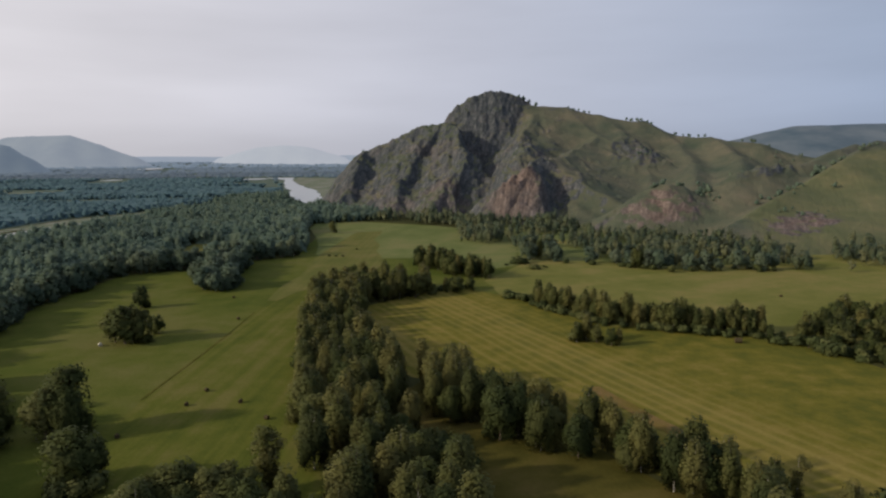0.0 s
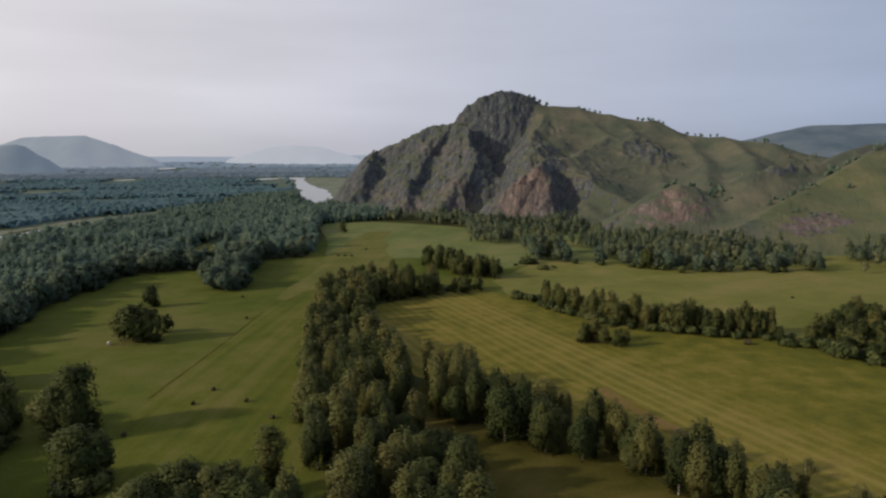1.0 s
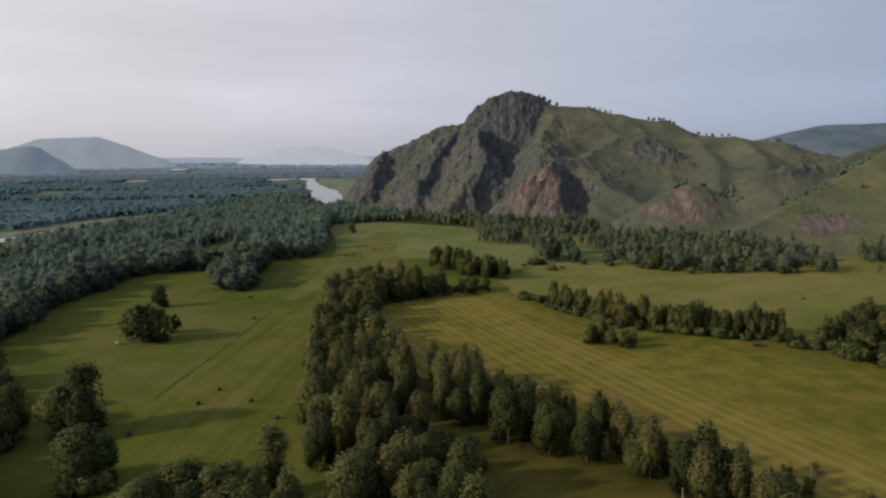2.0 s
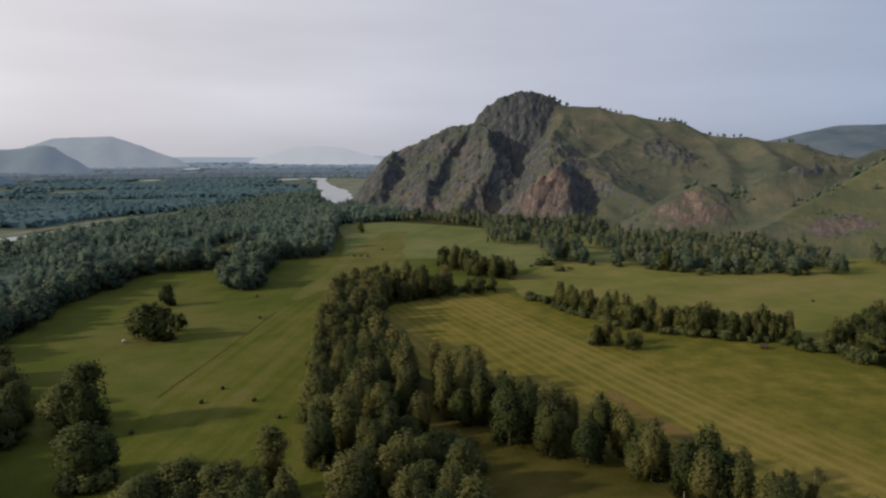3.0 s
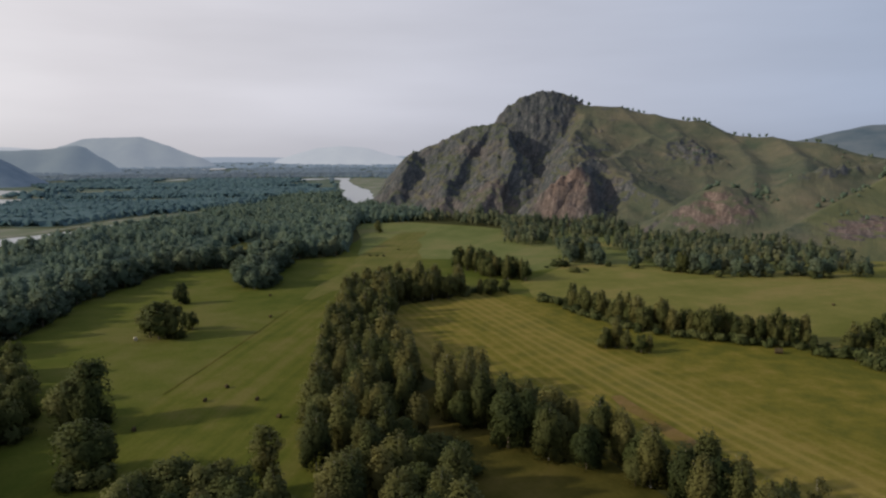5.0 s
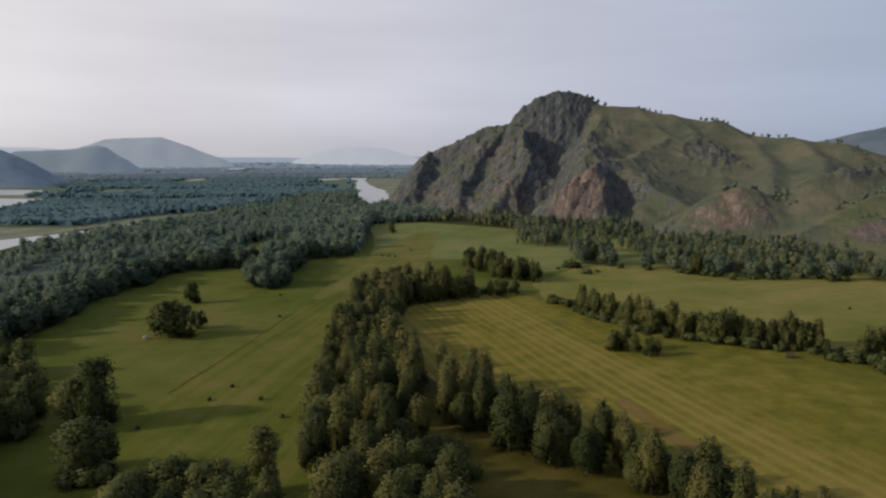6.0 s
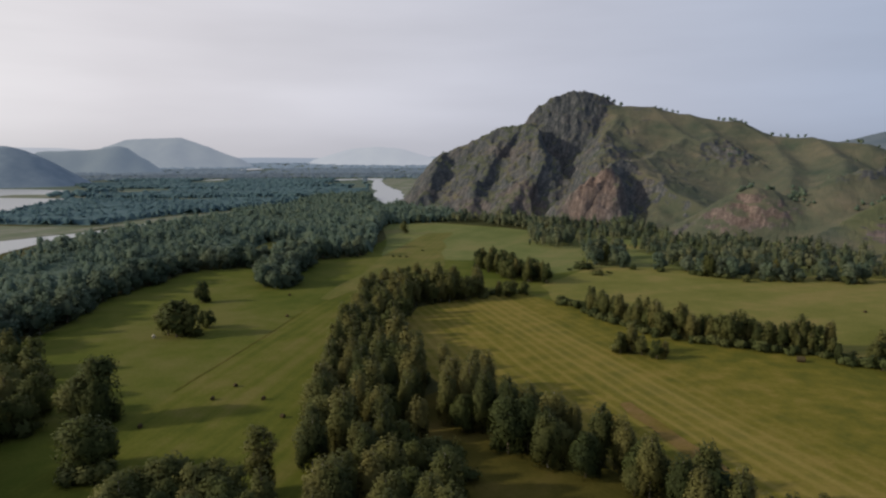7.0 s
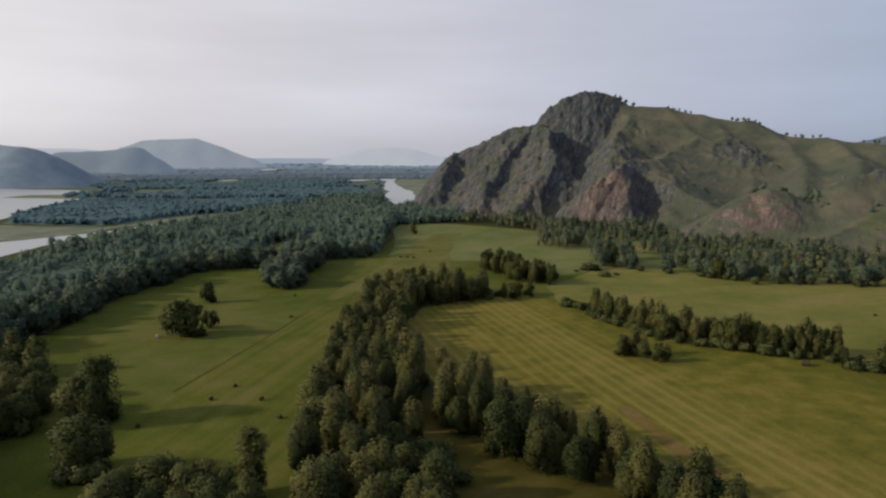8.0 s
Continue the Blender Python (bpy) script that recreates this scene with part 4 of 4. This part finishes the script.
for kind_name, x, y, s, w in (("birch_tree", 57, 265, 0.86, 1.1), ("birch_tree", 53, 264, 0.6, 1.2), ("willow_tree", 61, 263, 0.6, 1.1), ("willow_tree", 66, 259, 0.56, 1.1), ("birch_tree", 69, 259, 0.5, 1.1), ("bush", 54, 266, 1.2, 1.2), ("birch_tree", 132, 263, 0.55, 1.0), ("bush", 133, 261, 1.2, 1.2)):
    plant(kind_name, x, y, 0, s, "small clump in the hayfield", wide=w)
grove([(-148, 370), (-133, 368), (-127, 384), (-134, 396), (-148, 392)], 6.0, (("alder_tree", 1.0),), (0.75, 1.1), "wood edge trees")
grove([(-160, 398), (-140, 398), (-140, 430), (-146, 470), (-160, 470), (-166, 440)], 7.0, (("alder_tree", 1.0),), (0.9, 1.2), "wood edge trees")
grove([(-178, 214), (-160, 212), (-138, 188), (-122, 168), (-114, 150), (-130, 138), (-170, 150)], 8.4, (("willow_tree", 0.75), ("birch_tree", 0.25)), (0.75, 1.05), "willows at the wood edge", 0.12)
for x, y, s, w in ((-96, 508, 0.42, 1.5), (-91, 509, 0.36, 1.7), (-86, 507, 0.4, 1.5), (-80, 545, 0.35, 1.4), (66, 452, 0.5, 1.2), (44, 470, 0.7, 1.3), (40, 462, 0.5, 1.2)):
    plant("bush", x, y, 0, s, "low bushes in the far meadow", wide=w)
grove([(60, 486), (90, 470), (116, 458), (143, 434), (180, 434), (222, 436), (226, 446), (180, 446), (147, 446), (118, 468), (92, 480), (64, 494)], 8.5,
      (("birch_tree", 0.25), ("alder_tree", 0.75)), (0.65, 1.1), "edge of the foothill wood", 0.1)
grove([(64, 482), (92, 466), (116, 455), (143, 431), (215, 433), (215, 436), (146, 436), (118, 459), (94, 470)], 7.0, (("bush", 1.0),), (0.7, 1.2), "edge of the foothill wood", 0.35)
# the first trees of the river wood
EDGE = WOOD_FRONT
grove(EDGE + [(-114, 534), (-128, 516), (-150, 500), (-176, 478), (-196, 458), (-236, 446), (-238, 378), (-236, 329), (-218, 279), (-208, 205)], 8.6,
      (("alder_tree", 0.92), ("bush", 0.08)), (0.65, 1.3), "edge of the river wood")

# ---------------------------------------------------------------- woods
def wood_models(count, leaves, size, lobes_n, core, height, radius, seed, shrink=0.84, lift=0.9):
    r = np.random.default_rng(seed)
    made = []
    for _ in range(count):
        tall = r.uniform(0.85, 1.2)
        rows_ = [(0, 0, height * 0.48 * tall, radius * r.uniform(0.6, 0.85), height * 0.42 * tall)]
        for k in range(lobes_n):
            a = r.uniform(0, 6.283)
            rows_.append((math.cos(a) * radius * 0.5, math.sin(a) * radius * 0.5, height * r.uniform(0.3, 0.82) * tall, radius * r.uniform(0.4, 0.7), height * r.uniform(0.14, 0.26)))
        made.append(crown_arrays(rows_, leaves, size, core, r, shrink, lift))
    return made


def wood(name, places, models_, size, mat, label, ground_z=None, vary=1.0):
    """Many trees as one canopy."""
    x, y = places
    vs, ts, ns, tones, base = [], [], [], [], 0
    pick = rng.integers(len(models_), size=len(x))
    z = far_rise(np.hypot(x, y)) if ground_z is None else ground_z
    for k, (v, t, nor) in enumerate(models_):
        sel = np.nonzero(pick == k)[0]
        if not len(sel):
            continue
        a = rng.uniform(0, 6.283, len(sel))
        s = rng.uniform(*size, len(sel)) * (1 - 0.55 * vary + vary * fbm(x[sel] / 38, y[sel] / 38, 3, 63))
        w = s * rng.uniform(0.85, 1.25, len(sel))
        ca, sa = (np.cos(a) * w)[:, None], (np.sin(a) * w)[:, None]
        px = v[None, :, 0] * ca - v[None, :, 1] * sa + x[sel][:, None]
        py = v[None, :, 0] * sa + v[None, :, 1] * ca + y[sel][:, None]
        pz = v[None, :, 2] * s[:, None] + z[sel][:, None]
        vs.append(np.stack([px, py, pz], -1).reshape(-1, 3))
        co, si = np.cos(a)[:, None], np.sin(a)[:, None]
        ns.append(np.stack([nor[None, :, 0] * co - nor[None, :, 1] * si, nor[None, :, 0] * si + nor[None, :, 1] * co, np.repeat(nor[None, :, 2], len(sel), 0)], -1).reshape(-1, 3))
        tones.append(np.repeat(rng.random(len(sel)), len(v)))
        off = (base + np.arange(len(sel)) * len(v))[:, None, None]
        ts.append((t[None] + off).reshape(-1, 3))
        base += len(sel) * len(v)
    v, t = np.concatenate(vs), np.concatenate(ts)
    me = bpy.data.meshes.new(name)
    me.vertices.add(len(v))
    me.vertices.foreach_set("co", v.reshape(-1).astype(np.float32))
    loops = t.reshape(-1)
    me.loops.add(len(loops))
    me.loops.foreach_set("vertex_index", loops.astype(np.int32))
    starts = np.arange(len(t)) * 3
    me.polygons.add(len(starts))
    me.polygons.foreach_set("loop_start", starts.astype(np.int32))
    me.materials.append(mat)
    me.update(calc_edges=True)
    me.validate()
    me.polygons.foreach_set("use_smooth", np.ones(len(starts), bool))
    me.normals_split_custom_set_from_vertices(np.concatenate(ns))
    me.attributes.new("tone", "FLOAT", "POINT").data.foreach_set("value", np.concatenate(tones).astype(np.float32))
    return thing(name, label, "woods", kind="stuff", data=me)


def without(places, polys):
    x, y = places
    keep = np.ones(len(x), bool)
    for p in polys:
        keep &= ~inside(p, x, y)
    return x[keep], y[keep]


def undergrowth(name, poly, holes, low_z, high_z, mat, label, step=4.0, where=None):
    """The uneven mass of saplings and shrubs that fills the ground between the crowns."""
    xs, ys = [p[0] for p in poly], [p[1] for p in poly]
    ux, uy = np.meshgrid(np.arange(min(xs), max(xs), step), np.arange(min(ys), max(ys), step))
    ux, uy = ux + (lattice(ux, uy, 3) - 0.5) * step * 0.6, uy + (lattice(ux, uy, 9) - 0.5) * step * 0.6
    lie = inside(poly, ux, uy)
    for hole in holes:
        lie &= ~inside(hole, ux, uy)
    if where:
        lie &= where(ux, uy)
    core_ = lie.copy()
    for ax, sh in ((0, 1), (0, -1), (1, 1), (1, -1)):
        core_ &= np.roll(lie, sh, ax)
    bump_ = lattice(ux, uy, 5) * 0.55 + fbm(ux / 14, uy / 14, 3, 44) * 0.9 - 0.25
    uz = np.where(core_, low_z + (high_z - low_z) * bump_, -0.3) + far_rise(np.hypot(ux, uy))
    n, m = ux.shape
    ii = np.arange(n * m).reshape(n, m)
    q = np.stack([ii[:-1, :-1], ii[:-1, 1:], ii[1:, 1:], ii[1:, :-1]], -1).reshape(-1, 4)
    q = q[lie.reshape(-1)[q].all(axis=1)]
    used = np.unique(q)
    back = np.zeros(n * m, int)
    back[used] = np.arange(len(used))
    me = mesh_from(name, np.stack([ux, uy, uz], -1).reshape(-1, 3)[used], back[q], mat)
    me.attributes.new("tone", "FLOAT", "POINT").data.foreach_set("value", lattice(ux, uy, 17).reshape(-1)[used].astype(np.float32))
    return thing(name, label, "undergrowth", kind="stuff", data=me)


MID = wood_models(14, 86, 1.4, 5, ICO1, 16.0, 3.7, 3, 0.72, 1.3)
BACK = wood_models(10, 46, 1.8, 3, ICO1, 15.0, 4.3, 33, 0.8, 1.4)
FOOT = wood_models(12, 110, 1.3, 4, ICO1, 15.5, 3.8, 13, 0.66, 0.8)
BUSHY = wood_models(8, 70, 0.85, 4, ICO1, 6.5, 2.9, 23, 0.7, 0.6)
LOW = wood_models(8, 8, 3.2, 2, ICO1, 11.0, 11.5, 4, 0.95, 1.8)
ISLE = wood_models(8, 12, 2.3, 2, ICO1, 11.0, 6.0, 14, 0.9, 1.8)
RIM = wood_models(6, 5, 5.0, 0, ICO1, 9, 24.0, 5, 0.98, 2.5)
GLADES = [[(-222, 478), (-192, 478), (-168, 500), (-166, 585), (-235, 585)], [(74, 588), (106, 578), (112, 614), (84, 620)], [(118, 554), (152, 546), (154, 572), (126, 576)]]
POND_VIEWS = [[(-1190, 2060), (-1050, 2060), (-1270, 2640), (-1420, 2640)], [(-740, 2250), (-630, 2250), (-730, 2720), (-860, 2720)], [(-1640, 3460), (-1530, 3460), (-1590, 3820), (-1820, 3820)]]
for view in POND_VIEWS:
    sheet("plain_meadow", view, 0.3, ISLE_GRASS, "grey-green open flat round a pond", "meadow", 12)
river_wood = [(-190, 160), (-206, 205), (-216, 279), (-234, 329), (-236, 378), (-234, 446), (-196, 458), (-176, 478), (-150, 500), (-130, 516), (-118, 532), (-138, 600), (-144, 640), (-158, 722), (-165, 765), (-112, 802),
              (-80, 850), (-150, 920), (-200, 1000), (-250, 1055), (-280, 1060), (-330, 1320), (-420, 1250), (-385, 1000), (-400, 930), (-436, 830), (-444, 720), (-436, 629), (-424, 538), (-398, 460), (-378, 415), (-350, 360), (-305, 300), (-260, 150)]
wx_, wy_ = without(scatter(river_wood, 7.2), GLADES)
stray = (rng.random(len(wx_)) - 0.5) * 40
low = ((wx_ < -372 - stray) & (wy_ > 480) & (wy_ < 940)) | ((wx_ < -0.25 * wy_ - 228 - stray) & (wy_ <= 480) & (wy_ > 392))
deep = wy_ > 600
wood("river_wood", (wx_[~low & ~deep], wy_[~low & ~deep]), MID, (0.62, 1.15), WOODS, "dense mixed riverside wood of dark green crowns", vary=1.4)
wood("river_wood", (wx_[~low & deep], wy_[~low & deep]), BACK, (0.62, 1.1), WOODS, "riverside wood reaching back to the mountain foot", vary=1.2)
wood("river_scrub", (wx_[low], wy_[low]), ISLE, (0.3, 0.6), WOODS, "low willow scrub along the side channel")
foot_wood = [(-158, 726), (-110, 805), (-25, 752), (6, 718), (9, 594), (52, 564), (54, 484), (82, 470), (109, 484), (147, 447), (224, 464), (228, 441), (265, 423), (350, 400), (420, 480), (350, 545), (300, 580), (215, 606),
             (150, 650), (104, 740), (30, 768), (-80, 860)]
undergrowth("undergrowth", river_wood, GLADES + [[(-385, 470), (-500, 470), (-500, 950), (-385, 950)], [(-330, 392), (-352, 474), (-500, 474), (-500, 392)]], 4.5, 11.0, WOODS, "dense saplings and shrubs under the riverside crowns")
fx, fy = without(scatter(foot_wood, 7.6), GLADES)
gap = (mountain_surface(fx, fy) < 4) & (fbm(fx / 30, fy / 30, 3, 77) > np.where(fx > 235, 0.52, np.where(fy < 490, 0.36, np.where(fx < 70, 0.36, 0.44))))
wood("foothill_wood", (fx[gap], fy[gap]), FOOT, (0.42, 1.08), FOOT_WOODS, "mixed wood along the foot of the mountain", np.maximum(0, mountain_surface(fx[gap], fy[gap]) - 0.3))
island = [(-660, 712), (-540, 702), (-506, 716), (-510, 850), (-478, 910), (-446, 1005), (-430, 1260), (-350, 1330), (-375, 1430), (-580, 2125), (-720, 2560), (-900, 2600), (-1700, 2500), (-1560, 2000), (-1240, 1640),
          (-1010, 1390), (-888, 1127), (-791, 931), (-729, 809)]
def grown(x, y):
    """Where woods stand on the river island, in long bands with meadow between."""
    near_bank = fbm(x / 420, y / 110, 3, 91) > np.clip(0.2 + (y - 820) / 900, 0.2, 0.5)
    beyond = (fbm(x / 520, y / 150, 3, 91) > 0.46) & (np.hypot((x + 1000) / 95, (y - 1480) / 135) > 1)
    return np.where(y > 1330, beyond, near_bank)


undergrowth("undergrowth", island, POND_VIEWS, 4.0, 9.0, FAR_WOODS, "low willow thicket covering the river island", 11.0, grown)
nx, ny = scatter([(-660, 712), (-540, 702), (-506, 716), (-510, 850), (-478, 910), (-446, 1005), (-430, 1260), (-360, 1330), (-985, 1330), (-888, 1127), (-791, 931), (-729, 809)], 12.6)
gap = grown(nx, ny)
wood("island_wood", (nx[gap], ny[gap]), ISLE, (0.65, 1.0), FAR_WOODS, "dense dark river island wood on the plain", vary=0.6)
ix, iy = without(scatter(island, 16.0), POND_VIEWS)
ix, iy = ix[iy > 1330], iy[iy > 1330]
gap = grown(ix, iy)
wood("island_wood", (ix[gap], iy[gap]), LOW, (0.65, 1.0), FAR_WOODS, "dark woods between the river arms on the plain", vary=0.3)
# the plain beyond, out to the sky line
fx = rng.uniform(-1, 1, 15000) * 0.95
fr = np.sqrt(rng.uniform(1500 ** 2, 4880 ** 2, 15000))
px, py = fr * np.sin(fx), fr * np.cos(fx)
water = [[(-235, 1060), (-238, 1160), (-280, 1423), (-100, 1500), (-100, 2000), (-150, 2700), (-660, 2796), (-820, 2796), (-700, 2563), (-570, 2125), (-360, 1428)], island,
         [(-2300, 1780), (-1600, 1720), (-1200, 1600), (-900, 1000), (-2300, 1100)], *POND_VIEWS, [(-250, 1000), (900, 700), (900, 1500), (-200, 1300)]]
gap = ((fbm(px / 620, py / 220, 3, 55) > 0.42) | (fr > 3000)) & (px < 700)
keepx, keepy = without((px[gap], py[gap]), water)
far = np.hypot(keepx, keepy) > 3000
half = np.hypot(keepx, keepy) > 2250 + 300 * (fbm(keepx / 300, keepy / 300, 2, 19) - 0.5)
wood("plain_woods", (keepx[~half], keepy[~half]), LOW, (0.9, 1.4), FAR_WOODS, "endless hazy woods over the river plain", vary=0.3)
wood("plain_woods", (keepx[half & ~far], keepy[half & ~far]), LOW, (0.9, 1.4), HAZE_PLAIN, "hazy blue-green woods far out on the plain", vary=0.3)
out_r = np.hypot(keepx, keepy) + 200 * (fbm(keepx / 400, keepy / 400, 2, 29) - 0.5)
# three rings, each glowing more than the last as thickening haze
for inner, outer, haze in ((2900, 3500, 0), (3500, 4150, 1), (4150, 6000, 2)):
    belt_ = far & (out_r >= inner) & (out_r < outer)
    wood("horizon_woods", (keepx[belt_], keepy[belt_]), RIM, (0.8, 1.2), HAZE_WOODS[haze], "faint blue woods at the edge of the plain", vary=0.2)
# added upright strip whose glow acts as haze along the sky line
bv, bf = [], []
for k in range(121):
    a = 2 * math.pi * k / 120
    bv += [(4935 * math.cos(a), 4935 * math.sin(a), 20), (4935 * math.cos(a), 4935 * math.sin(a), 104 + 5 * math.sin(9 * a) + 4 * math.sin(23 * a))]
    if k:
        bf.append((2 * k - 2, 2 * k, 2 * k + 1, 2 * k - 1))
thing("backdrop", "added glowing haze-blue strip along the sky line", "backdrop", kind="structure", data=mesh_from("backdrop", bv, bf, HILL_RIM))
# scattered trees on the mountain
def along_lines(lines):
    """Uneven places along lines of x0, y0, x1, y1, how many, how far they stray."""
    sx, sy = [], []
    for x0, y0, x1, y1, n, spread in lines:
        t = rng.random(n)
        sx.append(x0 + (x1 - x0) * t + rng.normal(0, spread, n))
        sy.append(y0 + (y1 - y0) * t + rng.normal(0, spread, n))
    return np.concatenate(sx), np.concatenate(sy)


CREST_TREES = ((100, 1126, 126, 1128, 5, 2), (130, 1128, 142, 1126, 4, 2), (196, 1118, 232, 1104, 9, 2), (284, 1084, 318, 1066, 12, 3), (346, 1044, 350, 1040, 3, 2), (362, 1030, 384, 1008, 8, 3), (420, 975, 455, 945, 6, 3))
hx, hy = along_lines(CREST_TREES)
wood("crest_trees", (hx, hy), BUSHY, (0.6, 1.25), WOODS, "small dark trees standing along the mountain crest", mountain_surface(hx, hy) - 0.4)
GULLY_TREES = ((300, 664, 480, 754, 30, 3), (404, 728, 414, 748, 9, 2), (266, 712, 282, 730, 34, 4), (240, 712, 252, 714, 8, 2), (205, 706, 232, 712, 7, 2), (500, 760, 560, 780, 6, 4))
hx, hy = along_lines(GULLY_TREES)
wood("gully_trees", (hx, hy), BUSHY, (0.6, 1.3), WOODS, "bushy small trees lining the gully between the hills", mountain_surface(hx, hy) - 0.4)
SLOPE_TREES = ((270, 705, 278, 690, 10, 3), (300, 735, 350, 748, 10, 5), (262, 930, 282, 960, 12, 8), (225, 760, 300, 800, 12, 9), (-150, 1080, -120, 1074, 3, 3), (420, 900, 500, 940, 14, 8), (300, 590, 350, 600, 8, 9), (330, 640, 400, 650, 5, 12))
hx, hy = along_lines(SLOPE_TREES)
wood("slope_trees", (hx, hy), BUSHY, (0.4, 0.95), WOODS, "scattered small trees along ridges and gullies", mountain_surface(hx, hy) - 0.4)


# ---------------------------------------------------------------- hay
def bale_mesh(name, mat, radius, width, r):
    """A round bale lying on its side, a little sagged."""
    bm = bmesh.new()
    bmesh.ops.create_cone(bm, cap_ends=True, segments=18, radius1=radius, radius2=radius, depth=width, matrix=Matrix.Translation((0, 0, radius * 0.94)) @ Matrix.Rotation(radians(90), 4, "X"))
    bmesh.ops.bevel(bm, geom=[e for e in bm.edges if len(e.link_faces) == 2 and any(len(q.verts) > 4 for q in e.link_faces)], offset=radius * 0.16, segments=2, affect="EDGES")
    for v in bm.verts:
        v.co += Vector(r.normal(0, radius * 0.04, 3))
        v.co.z = max(0.0, v.co.z)
        v.co.x *= 1.06
    me = bpy.data.meshes.new(name)
    bm.to_mesh(me)
    bm.free()
    me.materials.append(mat)
    return me


bale = bale_mesh("hay_bale", HAY_DARK, 0.62, 1.3, np.random.default_rng(2))
for x, y, turn in ((-81.1, 193.2, 20), (-79.6, 205.9, 50), (-65.1, 195.8, 10), (-53.1, 182.7, 70), (-90.6, 169.5, 30), (-119.7, 352.2, 0), (-101.2, 303.4, 60), (180.5, 352.4, 15)):
    ob = thing("hay_bale", "dark weathered round hay bale on the mown grass", "hay bale", "bales in the meadow", data=bale)
    ob.matrix_basis = pose(x, y, 0.1, 0, 0, turn)
ob = thing("hay_bale", "large dark heap-like hay bale near the hedgerow", "hay bale", "bales in the meadow", data=bale)
ob.matrix_basis = pose(118.9, 262.7, 0.1, 0, 0, 80) @ Matrix.Diagonal((1.7, 2.1, 1.8, 1))
ob = thing("straw_bale", "pale straw bale beside the meadow willow", "hay bale", data=bale_mesh("straw_bale", HAY_PALE, 0.75, 1.5, np.random.default_rng(5)))
ob.matrix_basis = pose(-143.6, 258.6, 0.05, 0, 0, 35)
